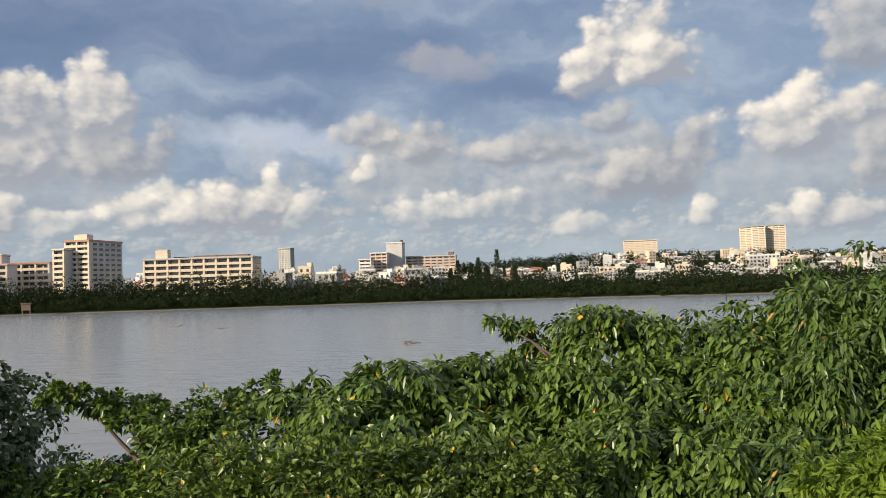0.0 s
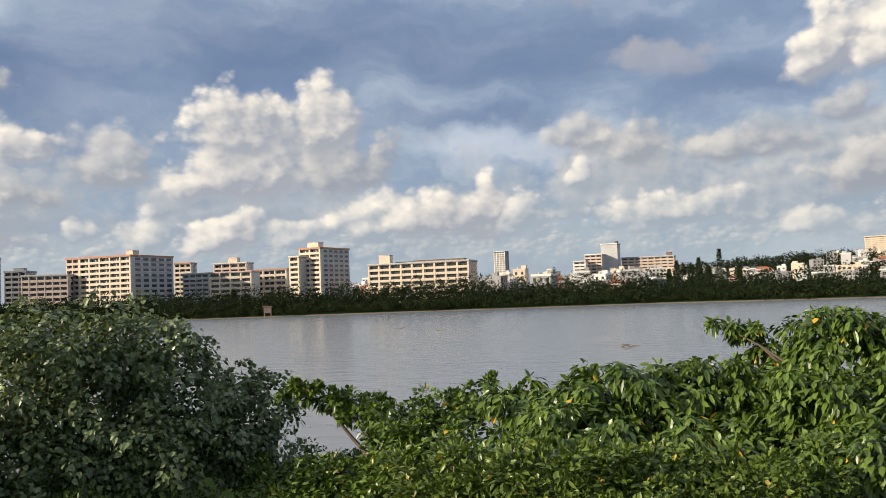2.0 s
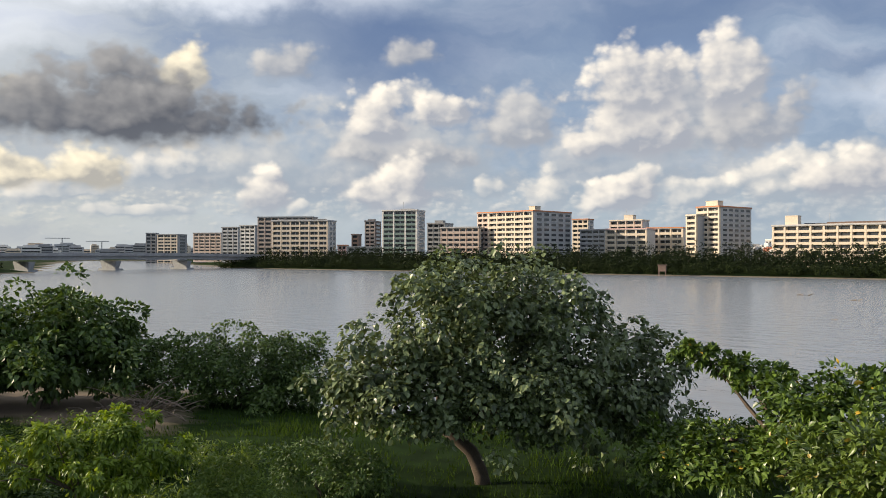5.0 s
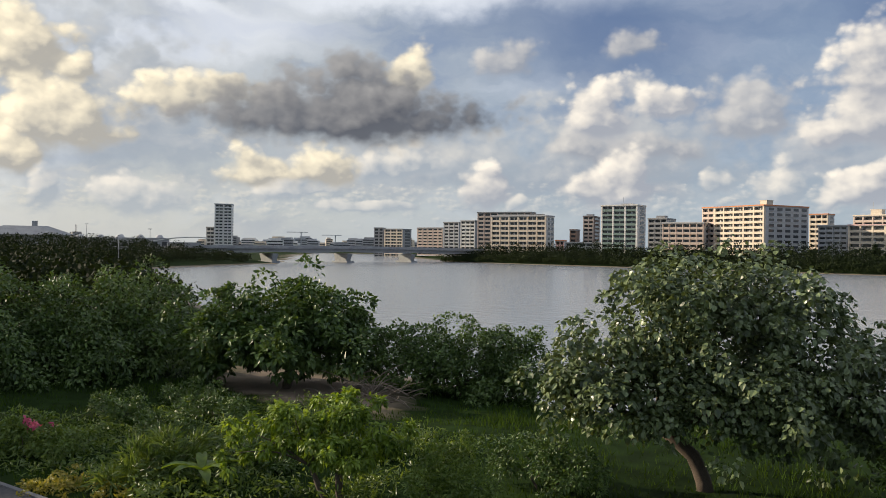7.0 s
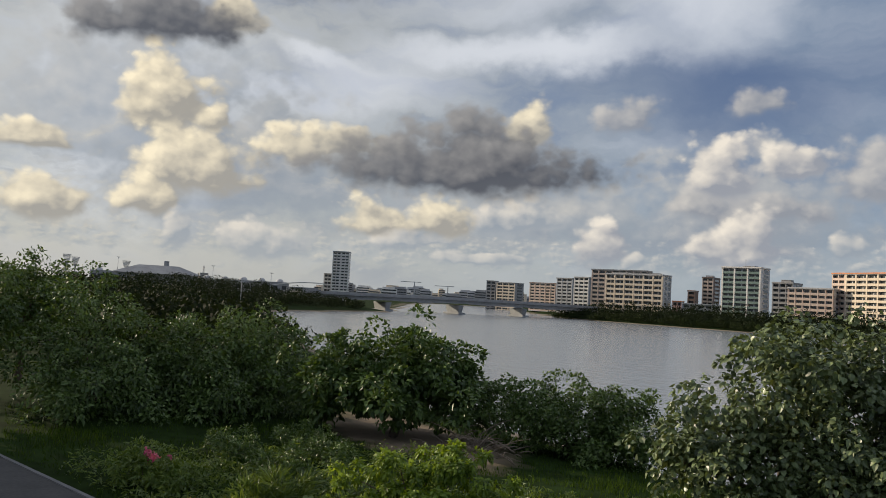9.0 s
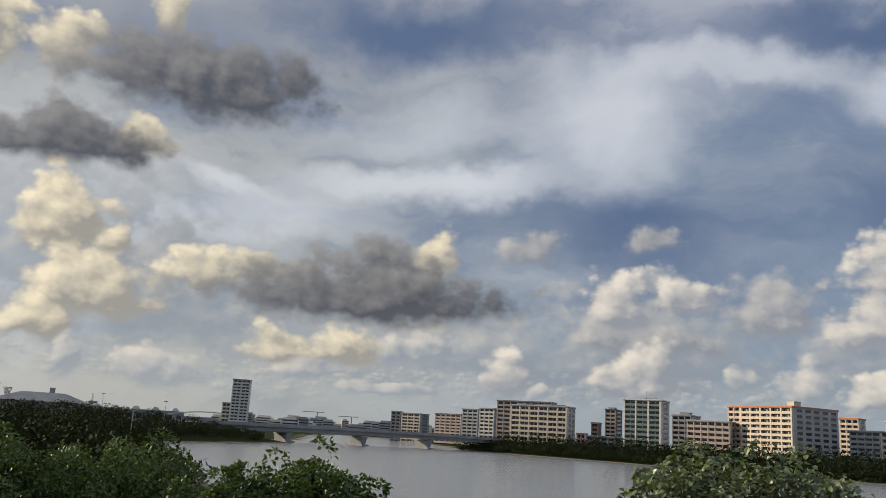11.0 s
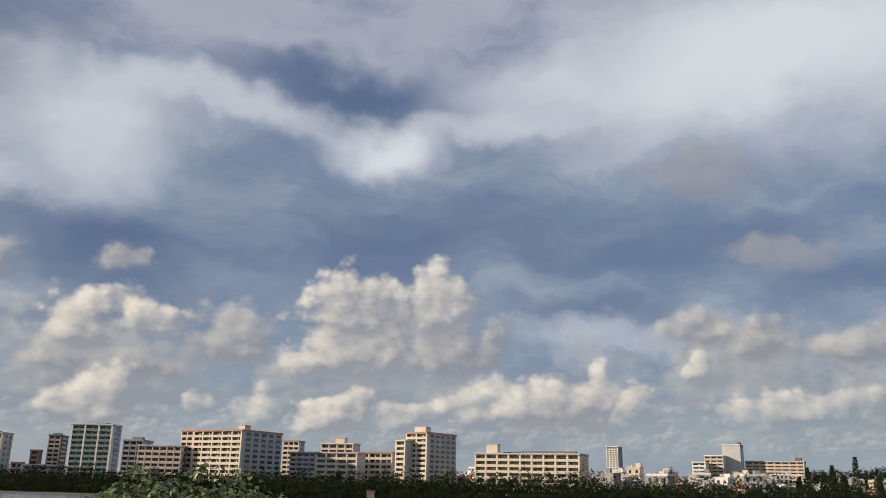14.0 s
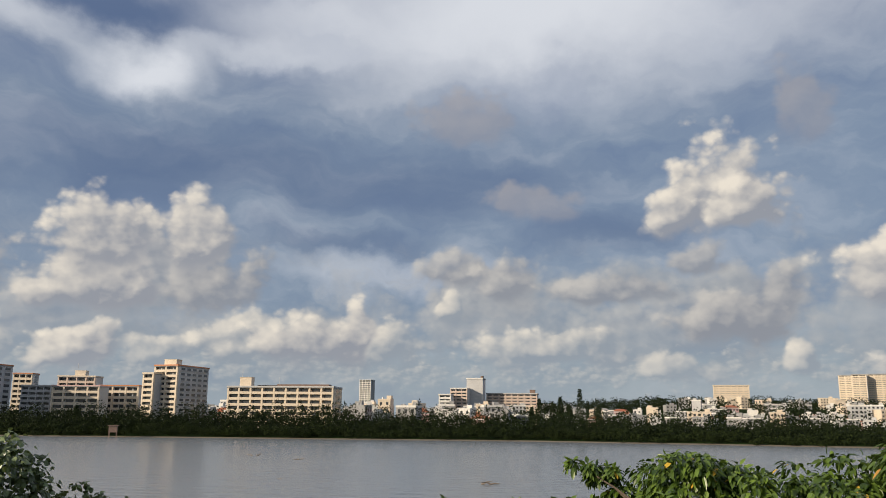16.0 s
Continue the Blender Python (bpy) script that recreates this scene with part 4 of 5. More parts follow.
plant("fig_tree", "wide dark green tree in deep shade", "tree", LEFT_FIG[:3], MANGROVE_LEAF, 17000, 0.24, 0.13, 0.25, foot=(-49.8, 12.0), fork=0.4, girth=0.32, twig=0.30, per=80)
plant("broadleaf_tree", "rounded broadleaf tree beside the fig tree", "tree", LEFT_FIG[3:5], MANGROVE_LEAF, 13000, 0.24, 0.15, 0.4, foot=(-49.0, 8.0), fork=0.4, girth=0.28, twig=0.30, per=80)
plant("roadside_broadleaf_tree", "large dark tree where the road bends", "tree", LEFT_FIG[5:], MANGROVE_LEAF, 13000, 0.26, 0.14, 0.3, foot=(-50.0, 3.8), fork=0.4, girth=0.32, twig=0.32, per=80)
for sx, sy, r, h in ((-31.0, 9.5, 1.2, 0.7), (-28.5, 12.0, 1.0, 0.6), (-33.5, 12.5, 1.3, 0.8), (-26.0, 10.8, 0.9, 0.55), (-29.5, 15.5, 1.1, 0.6), (-36.0, 9.0, 1.3, 0.8), (-25.0, 14.5, 0.9, 0.5), (-38.5, 12.5, 1.2, 0.7)):
    mound = [(sx, sy, 1.2 + h * 0.6, r, h), (sx + 0.8 * r, sy + 0.3, 1.2 + h * 0.4, r * 0.7, h * 0.7), (sx - 0.7 * r, sy - 0.4, 1.2 + h * 0.5, r * 0.75, h * 0.8)]
    plant("weedy_shrub", "low weedy shrub in the shade", "shrub", mound, MANGROVE_LEAF, 2600, 0.19, 0.06, -0.1, fork=0.3, girth=0.04, stems=3, twig=0.13, boughs=3, group="weedy shrubs on the bank")
# trees outside the view, added to cast shade over the grass and bank
for cx, cy in ((-47, -7), (-56, -4), (-40, -13), (-64, 1), (-50, -15)):
    around = [(cx + random.uniform(-2.2, 2.2), cy + random.uniform(-2.2, 2.2), random.uniform(4.8, 9.4), random.uniform(2.2, 3.2), random.uniform(1.6, 2.4)) for k in range(9)]
    plant("roadside_tree", "unseen leafy tree added to shade the grassy bank", "tree", around, MANGROVE_LEAF, 9000, 0.30, 0.15, 0.25, fork=0.4, girth=0.28, twig=0.3, group="roadside trees")
plant("lime_green_tree", "young tree with lime-green clumps of leaves", "tree", LIME_TREE, LIME_LEAF, 7500, 0.18, 0.085, 0.6, foot=(-21.0, 11.0), fork=0.4, girth=0.09, stems=3, twig=0.085, per=70, inner=0.15, boughs=8)
plant("garden_shrub", "light green garden shrub on the grass", "shrub", GARDEN_SHRUB, SHRUB_LEAF, 5500, 0.13, 0.055, -0.2, fork=0.4, girth=0.05, stems=3, twig=0.11)
plant("low_shrub", "low dark shrub on the grass", "shrub", LOW_SHRUB, MANGROVE_LEAF, 4500, 0.14, 0.07, 0.1, fork=0.4, girth=0.05, stems=3, twig=0.13)
flower_shrub = plant("flowering_shrub", "shrub with a few pink flowers by the road", "shrub", FLOWER_SHRUB, SHRUB_LEAF, 3800, 0.20, 0.07, 0.1, fork=0.4, girth=0.05, stems=3, twig=0.13)
plant("variegated_shrub", "low yellow variegated shrub by the road", "shrub", YELLOW_SHRUB, YELLOW_LEAF, 2600, 0.13, 0.07, 0.0, fork=0.4, girth=0.04, stems=3, twig=0.10)
plant("lily_clump", "clump of long strap-shaped leaves", "plant", SPEAR_SHRUB, SPEAR_LEAF, 2200, 0.55, 0.05, -0.4, fork=0.3, girth=0.04, stems=2, twig=0.15)
plant("foot_shrub", "dark shrub at the foot of the thicket", "shrub", FOOT_SHRUB, MANGROVE_LEAF, 6000, 0.16, 0.09, 0.3, fork=0.4, girth=0.06, stems=3, twig=0.14)

# pink flower heads among the leaves
for k in range(5):
    c = np.array([[random.uniform(-1.2, 1.0), random.uniform(-0.7, 0.7), random.uniform(0.9, 1.4)]])
    v, f = leaves(np.repeat(c, 18, 0) + rng.normal(0, 0.05, (18, 3)), unit(rng.normal(0, 1, (18, 3))), 0.14, 0.10, -0.2)
    ob = new("flower", mesh_from("flower", v, f, PETAL))
    ob.parent = flower_shrub
    ob["label"] = "pink flower head"


def banana(x, y):
    """A young banana plant: a short stem and long paddle leaves with a midrib."""
    z = ground_at(x, y)
    home = new("banana_plant")
    home.location = (x, y, z)
    tagged(home, "young banana plant with broad pale leaves", "plant")
    bm = bmesh.new()
    tube(bm, [(0, 0, -0.05), (0.02, 0, 0.3), (0, 0.02, 0.55)], 0.09, 0.05)
    part("stem", bm, SPEAR_LEAF, home, smooth=True)
    for i in range(8):
        a, rise = i * 2.4 + 0.4, random.uniform(0.55, 1.0)
        bm = bmesh.new()
        rows = []
        for k in range(9):
            s = k / 8
            w = 0.17 * math.sin(math.pi * min(1, s * 0.92 + 0.06)) ** 0.7
            r, h = 1.15 * s, 0.5 + rise * s - 0.75 * s * s
            c, o = Vector((math.cos(a) * r, math.sin(a) * r, h)), Vector((-math.sin(a), math.cos(a), 0)) * w
            rows.append([bm.verts.new(c - o + Vector((0, 0, 0.06))), bm.verts.new(c), bm.verts.new(c + o + Vector((0, 0, 0.06)))])
        for p, q in zip(rows, rows[1:]):
            for j in range(2):
                bm.faces.new((p[j], p[j + 1], q[j + 1], q[j]))
        part("leaf", bm, LIME_LEAF, home, smooth=True)


banana(-24.4, 8.3)

# heap of cut branches on the bank
pile = new("branch_pile")
pile.location = (-35.2, 20.6, ground_at(-35.2, 20.6))
tagged(pile, "heap of bare dead branches on sandy soil", "branches")
for k in range(70):
    a = random.uniform(0, 2 * math.pi)
    p = Vector((random.gauss(0, 1.2), random.gauss(0, 0.8), 0.05 + abs(random.gauss(0, 0.35))))
    q = p + Vector((math.cos(a), math.sin(a), random.uniform(-0.05, 0.6))) * random.uniform(0.6, 1.8)
    q.z = max(0.05, q.z)
    bm = bmesh.new()
    tube(bm, bent(p, q, 4, 0.1), 0.035, 0.010, 5)
    part("branch", bm, DEADWOOD, pile, smooth=True)

# drifting wood on the water
for x, y, s in ((-3.1, 115.0, 1.6), (-57.7, 190.0, 1.8), (-43.2, 175.0, 1.3), (-32.5, 119.5, 0.6), (16.0, 140.0, 1.2)):
    bm = bmesh.new()
    for k in range(4):
        p = Vector((random.uniform(-0.5, 0.5), random.uniform(-0.3, 0.3), 0.03)) * s
        tube(bm, bent(p, p + Vector((random.uniform(-1, 1), random.uniform(-0.4, 0.4), random.uniform(0.0, 0.25))) * s, 4, 0.1), 0.07 * s, 0.03 * s, 6)
    log = finish("driftwood", bm, DEADWOOD)
    log.location = (x, y, -0.02)
    tagged(log, "tangle of driftwood on the grey water", "driftwood", "driftwood on the water")

# weeds and seedlings under the trees
wx, wy = rng.uniform(-36, -17, 900), rng.uniform(2.0, 18, 900)
ok = ((wy - 0.3) - (wx + 36.7) * 0.358 > 1.0) & (np.sin(wx * 0.7) * np.sin(wy * 0.8 + 1) > -0.35) & ((wx + wy * 0.6) < -13)
wc = np.stack([wx, wy, land_height(wx, wy)], 1)[ok]
tall = rng.uniform(0.15, 0.75, len(wc))
per_weed = 26
c = np.repeat(wc, per_weed, 0) + np.stack([rng.normal(0, 0.22, len(wc) * per_weed), rng.normal(0, 0.22, len(wc) * per_weed), rng.random(len(wc) * per_weed) * np.repeat(tall, per_weed)], 1)
v, f = leaves(c, unit(rng.normal(0, 1, c.shape) * np.array([1, 1, 0.4])), 0.24, 0.06, -0.35)
weeds = new("undergrowth", mesh_from("undergrowth", v, f, SPEAR_LEAF))
tagged(weeds, "weeds and seedlings in the shade of the trees", "undergrowth", kind="stuff")

# rough grass between the trees
gxp = rng.uniform(-52, -6, 60000)
gyp = rng.uniform(0, 34, 60000)
gzp = land_height(gxp, gyp)
patch = np.sin(gxp * 0.45 + 1.3) * np.sin(gyp * 0.6) + 0.5 * np.sin(gxp * 1.3) * np.sin(gyp * 1.1 + 2)
bare = np.hypot((gxp + 41) / 9, (gyp - 19.5) / 4) < 1.0
road_side = (gyp - 0.3) - (gxp + 36.7) * 0.358 < 0.5
ok = (gzp > 0.45) & (rng.random(60000) < 0.6 + 0.35 * patch) & ~bare & ~road_side
g = np.stack([gxp, gyp, gzp - 0.02], 1)[ok]
hgt = 0.10 + 0.16 * rng.random(len(g)) + 0.22 * np.clip(patch[ok], 0, 1)
ang = rng.uniform(0, 2 * np.pi, len(g))
sd = np.stack([np.cos(ang), np.sin(ang), 0 * ang], 1) * 0.022
lean = rng.normal(0, 0.35, (len(g), 3)) * hgt[:, None]
lean[:, 2] = hgt
gv = np.stack([g - sd, g + sd, g + lean], 1).reshape(-1, 3)
gf = np.arange(len(g) * 3).reshape(-1, 3)
grass = new("grass", mesh_from("grass", gv, gf, GRASS_LEAF))
tagged(grass, "rough uncut grass in uneven tufts", "grass", kind="stuff")


# ------------------------------------------------------------------ woods along the far bank, on the hill and on the left bank
def wood(name, label, rows, mat, per=230, card=0.75):
    """Far trees as heaps of small leaf sprays: rows of (x, y, width, height)."""
    rows = np.array(rows)
    n = len(rows)
    z = np.maximum(land_height(rows[:, 0], rows[:, 1]), 0.0)
    idx = np.repeat(np.arange(n), per)
    m = len(idx)
    u = unit(rng.normal(0, 1, (m, 3)))
    ph = rng.uniform(0, 6, n)[idx]
    rad = (0.75 + 0.3 * rng.random(m)) * (1 + 0.25 * np.sin(u[:, 0] * 4 + ph) * np.sin(u[:, 2] * 5 + ph * 2))
    w, h = rows[idx, 2], rows[idx, 3]
    c = np.stack([rows[idx, 0] + u[:, 0] * rad * w / 2, rows[idx, 1] + u[:, 1] * rad * w / 2, z[idx] + h * 0.52 + u[:, 2] * rad * h * 0.48], 1)
    d = unit(rng.normal(0, 1, (m, 3)))
    e = unit(np.cross(d, u + rng.normal(0, 0.5, (m, 3))))
    s = (card * rng.uniform(0.5, 1.2, m))[:, None]
    v = np.stack([c - d * s * 0.5, c + e * s * 0.42, c + d * s * 0.5, c - e * s * 0.42], 1).reshape(-1, 3)
    f = np.arange(m * 4).reshape(-1, 4)
    ob = new(name, mesh_from(name, v, f, mat))
    return tagged(ob, label, "trees", kind="stuff")


def along(line, step, back, spread):
    out = []
    for (ax, ay), (bx, by) in zip(line, line[1:]):
        ln = math.hypot(bx - ax, by - ay)
        nx_, ny_ = -(by - ay) / ln, (bx - ax) / ln
        k = 0.0
        while k < ln:
            o = back + random.uniform(-spread, spread)
            out.append((ax + (bx - ax) * k / ln + nx_ * o, ay + (by - ay) * k / ln + ny_ * o))
            k += step * random.uniform(0.7, 1.3)
    return out


FAR_BANK = [(-470, 322), (-300, 334), (-170, 342), (0, 345), (60, 328), (160, 294), (300, 258)]
rows = [(x, y, random.uniform(3.5, 8), random.choice((2.0, 3.0, 3.8, 4.6, 5.4)) * random.uniform(0.85, 1.15)) for x, y in along(FAR_BANK, 3.4, 3.5, 2.5)]
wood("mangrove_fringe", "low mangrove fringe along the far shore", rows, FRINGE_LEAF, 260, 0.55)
rows = []
for back, tall in ((9, 5.5), (16, 7.0), (25, 8.6), (34, 9.6), (44, 10.2), (54, 10.4)):
    rows += [(x, y, random.uniform(6, 13), tall * random.choice((0.6, 0.8, 0.95, 1.05, 1.3)) * random.uniform(0.9, 1.1) * (1 - 0.30 * min(1, max(0, (x + 30) / 120)))) for x, y in along(FAR_BANK, 4.6, back, 4)]
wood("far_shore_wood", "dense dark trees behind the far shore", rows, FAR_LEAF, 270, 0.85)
rows = []
for k in range(900):
    x, y = random.uniform(-60, 520), random.uniform(400, 1000)
    if -29.5 < math.degrees(math.atan2(-x, y)) < 4 and (math.sin(x * 0.02) * math.sin(y * 0.017 + 1) > -0.05 or y > 780):
        rows.append((x, y, random.uniform(8, 14), random.uniform(7, 12)))
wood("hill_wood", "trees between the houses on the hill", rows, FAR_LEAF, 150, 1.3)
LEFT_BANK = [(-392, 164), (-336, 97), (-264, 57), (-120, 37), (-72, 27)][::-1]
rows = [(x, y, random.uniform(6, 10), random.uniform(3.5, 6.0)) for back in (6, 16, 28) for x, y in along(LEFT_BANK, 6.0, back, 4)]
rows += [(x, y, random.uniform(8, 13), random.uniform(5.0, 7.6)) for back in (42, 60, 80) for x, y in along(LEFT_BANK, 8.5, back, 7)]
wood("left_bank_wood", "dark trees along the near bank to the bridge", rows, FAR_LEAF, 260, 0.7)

# ------------------------------------------------------------------ roof houses on the blocks
roof_house(BLOCKS[1], -10.5, -3.0, 3.0, 8.0, 3.4, CREAM)
roof_house(BLOCKS[3], -4.5, 2.0 - 5.0 + 3.0, 2.0, 7.0, 2.8, CREAM)
roof_house(BLOCKS[4], -53.0, -46.5, 3.0, 8.0, 5.2, CREAM, True)
roof_house(BLOCKS[4], -33.0, -4.0, 6.0, 12.0, 1.5, BROWN, True)
roof_house(BLOCKS[4], -45.0, -34.0, 9.0, 12.0, 1.2, DARKGREY)
roof_house(BLOCKS[13], -13.0, -7.0, 3.0, 8.0, 3.5, CREAM, True)
roof_house(BLOCKS[6], -37.0, -4.0, 4.0, 8.0, 1.2, GREY)
roof_house(BLOCKS[5], -12.0, -5.0, 4.0, 9.0, 1.2, PALE, True)
roof_house(BLOCKS[9], -8.0, -2.0, 3.0, 8.0, 2.0, GREY)
roof_house(BLOCKS[29], -2.0, 3.0 - 3.5, 2.0, 8.0, 2.0, BROWN)
roof_house(BLOCKS[30], -6.0, -2.0, 3.0, 9.0, 3.0, BROWN, True)
roof_house(BLOCKS[23], -6.0, -1.0, 3.0, 8.0, 1.6, PALE)


# ------------------------------------------------------------------ bridge
def bridge():
    home = new("road_bridge")
    a, b = Vector((-428, 158, 0)), Vector((-462, 336, 0))
    ln = (b - a).length
    home.matrix_world = Matrix.Translation(a) @ pose(0, 0, 0, 0, 0, math.degrees(math.atan2(b.y - a.y, b.x - a.x)))
    tagged(home, "long grey concrete road bridge on wide piers", "bridge")
    n = 24

    def deck_z(s):
        return 8.2 + 0.5 * math.sin(math.pi * min(1.0, max(0.0, s / ln)))

    def strip(name, y0, y1, below, above, mat, arch=0.0):
        bm = bmesh.new()
        rings = []
        for i in range(n + 1):
            s = -30 + (ln + 60) * i / n
            z = deck_z(s)
            deep = below + arch * abs(math.cos(math.pi * s / 52.0)) ** 3
            rings.append([bm.verts.new(p) for p in ((s, y0, z - deep), (s, y1, z - deep), (s, y1, z + above), (s, y0, z + above))])
        for p, q in zip(rings, rings[1:]):
            for k in range(4):
                bm.faces.new((p[k], p[(k + 1) % 4], q[(k + 1) % 4], q[k]))
        bm.faces.new(rings[0][::-1]), bm.faces.new(rings[-1])
        part(name, bm, mat, home)

    strip("deck", -7.5, 7.5, 0.6, 0.0, CONCRETE)
    for y in (-5.6, 0.0, 5.6):
        strip("girder", y - 0.9, y + 0.9, 2.6, -0.604, GREY, 0.5)
    strip("parapet", -7.8, -7.504, 0.7, 1.0, GREY)
    strip("parapet", 7.504, 7.8, 0.7, 1.0, GREY)
    for s in (26, 78, 130):
        bm = bmesh.new()
        z = deck_z(s) - 3.4
        vs = [bm.verts.new(p) for p in ((s - 1.3, -4.4, -2), (s + 1.3, -4.4, -2), (s + 1.3, 4.4, -2), (s - 1.3, 4.4, -2), (s - 1.9, -6.8, z), (s + 1.9, -6.8, z), (s + 1.9, 6.8, z), (s - 1.9, 6.8, z))]
        for f in ((3, 2, 1, 0), (4, 5, 6, 7), (0, 1, 5, 4), (1, 2, 6, 5), (2, 3, 7, 6), (3, 0, 4, 7)):
            bm.faces.new([vs[i] for i in f])
        bmesh.ops.bevel(bm, geom=bm.edges[:], offset=0.25, segments=2, affect="EDGES")
        pier_ = part("pier", bm, CONCRETE, home)
        bm = bmesh.new()
        add_box(bm, s - 2.6, s + 2.6, -7.2, 7.2, -1.0, 0.9)
        part("pile_cap", bm, CONCRETE, pier_)


bridge()

# ------------------------------------------------------------------ houses of the town
ROOFTOPS = (PALE, GREY, CREAM, PINK, GREY, WHITE, CREAM, PALE)


def town_house(kind):
    """A flat-roofed concrete house of two to four storeys with windows, balconies and a water tank."""
    mat = ROOFTOPS[kind % 8]
    w, d, fl = ((9, 8, 2), (11, 9, 3), (8, 9, 4), (13, 9, 2), (10, 10, 3), (7, 8, 3), (15, 10, 4), (12, 8, 5))[kind]
    home = new("house")
    h = fl * 3.0
    bm = bmesh.new()
    add_box(bm, -w / 2, w / 2, -d / 2, d / 2, -3.0, h)
    part("wall", bm, mat, home)
    bm = bmesh.new()
    for x0, x1, y0, y1 in ((-w / 2 - 0.15, w / 2 + 0.15, -d / 2 - 0.15, -d / 2 + 0.1), (-w / 2 - 0.15, w / 2 + 0.15, d / 2 - 0.1, d / 2 + 0.15), (-w / 2 - 0.15, -w / 2 + 0.1, -d / 2 + 0.1, d / 2 - 0.1), (w / 2 - 0.1, w / 2 + 0.15, -d / 2 + 0.1, d / 2 - 0.1)):
        add_box(bm, x0, x1, y0, y1, h + 0.003, h + 0.8)
    part("parapet", bm, WHITE if kind % 2 else mat, home)
    bm = bmesh.new()
    add_box(bm, w / 2 - 3.6, w / 2 - 0.6, 0.2, d / 2 - 0.4, h + 0.003, h + 2.4)
    part("stair_house", bm, mat, home)
    tank = bmesh.new()
    bmesh.ops.create_cone(tank, cap_ends=True, segments=12, radius1=0.7, radius2=0.62, depth=1.5, matrix=Matrix.Translation((-w / 4, 0.5, h + 0.76)))
    part("water_tank", tank, STEEL, home)
    n = max(2, round(w / 3.2))
    for f in range(fl):
        for i in range(n):
            x = -w / 2 + (i + 0.5) * w / n
            bm = bmesh.new()
            add_box(bm, x - 0.75, x + 0.75, -d / 2 - 0.03, -d / 2 + 0.1, f * 3 + 0.8, f * 3 + 2.3)
            part("window", bm, GLASS, home)
        if f and kind % 3 != 1:
            bm = bmesh.new()
            add_box(bm, -w / 2 + 0.3, w / 2 - 0.3, -d / 2 - 1.1, -d / 2 - 0.004, f * 3 - 0.15, f * 3)
            add_box(bm, -w / 2 + 0.3, w / 2 - 0.3, -d / 2 - 1.1, -d / 2 - 0.98, f * 3 + 0.003, f * 3 + 0.95)
            part("balcony", bm, mat, home)
    if kind == 3:
        bm = bmesh.new()
        vs = [bm.verts.new(p) for p in ((-w / 2 - 0.5, -d / 2 - 0.5, h + 0.85), (w / 2 + 0.5, -d / 2 - 0.5, h + 0.85), (w / 2 + 0.5, d / 2 + 0.5, h + 0.85), (-w / 2 - 0.5, d / 2 + 0.5, h + 0.85), (-w / 4, 0, h + 3.0), (w / 4, 0, h + 3.0))]
        for f in ((3, 2, 1, 0), (0, 1, 5, 4), (1, 2, 5), (2, 3, 4, 5), (3, 0, 4)):
            bm.faces.new([vs[i] for i in f])
        part("roof", bm, REDTILE, home)
    home.scale = (0.8, 0.8, 0.8)
    return tagged(home, ("small pale grey concrete house with flat roof", "grey concrete house with flat roof", "cream four-storey flats with roof tank", "low house with red tiled roof", "grey concrete house with balconies", "narrow white house with flat roof", "cream walk-up flats with balconies", "pale five-storey flats with flat roof")[kind], "house", "houses of the town")


def polar(az, dist):
    return -dist * math.sin(radians(az)), dist * math.cos(radians(az))


kinds = [town_house(k) for k in range(8)]
spots, tries = [], 0
while len(spots) < 255 and tries < 9000:
    tries += 1
    zone = random.random()
    if zone < 0.68:
        az, dist = random.uniform(-29.5, 0.5), 455 + 560 * random.random() ** 1.2
    elif zone < 0.92:
        az, dist = random.uniform(0.0, 11.2), random.uniform(440, 760)
    else:
        az, dist = random.uniform(18.3, 20.0), random.uniform(470, 760)
    x, y = polar(az, dist)
    if any(math.hypot(x - px, y - py) < 10.5 for px, py in spots) or -9.5 < az < -4.0 and dist > 640:
        continue
    if any(abs(x - b[0].location.x + 8) < 42 and abs(y - b[0].location.y - 8) < 28 for b in BLOCKS):
        continue
    spots.append((x, y))
for i, (x, y) in enumerate(spots):
    m = pose(x, y, ground_at(x, y), 0, 0, random.choice((-18, -8, 4, 12, 75, 98)) + random.uniform(-6, 6))
    k = random.choices(range(8), (6, 5, 2, 2, 4, 6, 1, 1))[0]
    if kinds[k].location.length < 1:
        kinds[k].matrix_world = m @ Matrix.Diagonal((0.8, 0.8, 0.8, 1))
    else:
        twin = copy_thing(kinds[k], m)
        if math.degrees(math.atan2(-x, y)) > 0.3:          # taller flats in the middle of the town
            twin.scale = (1.0, 1.0, random.uniform(0.9, 1.4))
for k in kinds:
    if k.location.length < 1:
        x, y = polar(-12 + 1.3 * kinds.index(k), 620)
        k.matrix_world = pose(x, y, ground_at(x, y)) @ Matrix.Diagonal((0.8, 0.8, 0.8, 1))


# ------------------------------------------------------------------ far skyline beyond the bridge
def far_block(x, y, w, d, h, mat, floors):
    home = new("city_block")
    home.matrix_world = pose(x, y, 1.0, 0, 0, random.uniform(35, 70))
    tagged(home, "distant city building beyond the bridge", "building", "skyline beyond the bridge")
    bm = bmesh.new()
    add_box(bm, -w / 2, w / 2, -d / 2, d / 2, 0, h)
    part("wall", bm, mat, home)
    bm = bmesh.new()
    add_box(bm, -w / 2 + 2, w / 2 - 4, -d / 2 + 2, d / 2 - 2, h + 0.003, h + 3)
    part("roof_house", bm, mat, home)
    for f in range(floors):
        bm = bmesh.new()
        add_box(bm, -w / 2 + 1, w / 2 - 1, -d / 2 - 0.15, -d / 2 + 0.1, (f + 0.35) * h / floors, (f + 0.8) * h / floors)
        part("window_band", bm, GLASS, home)


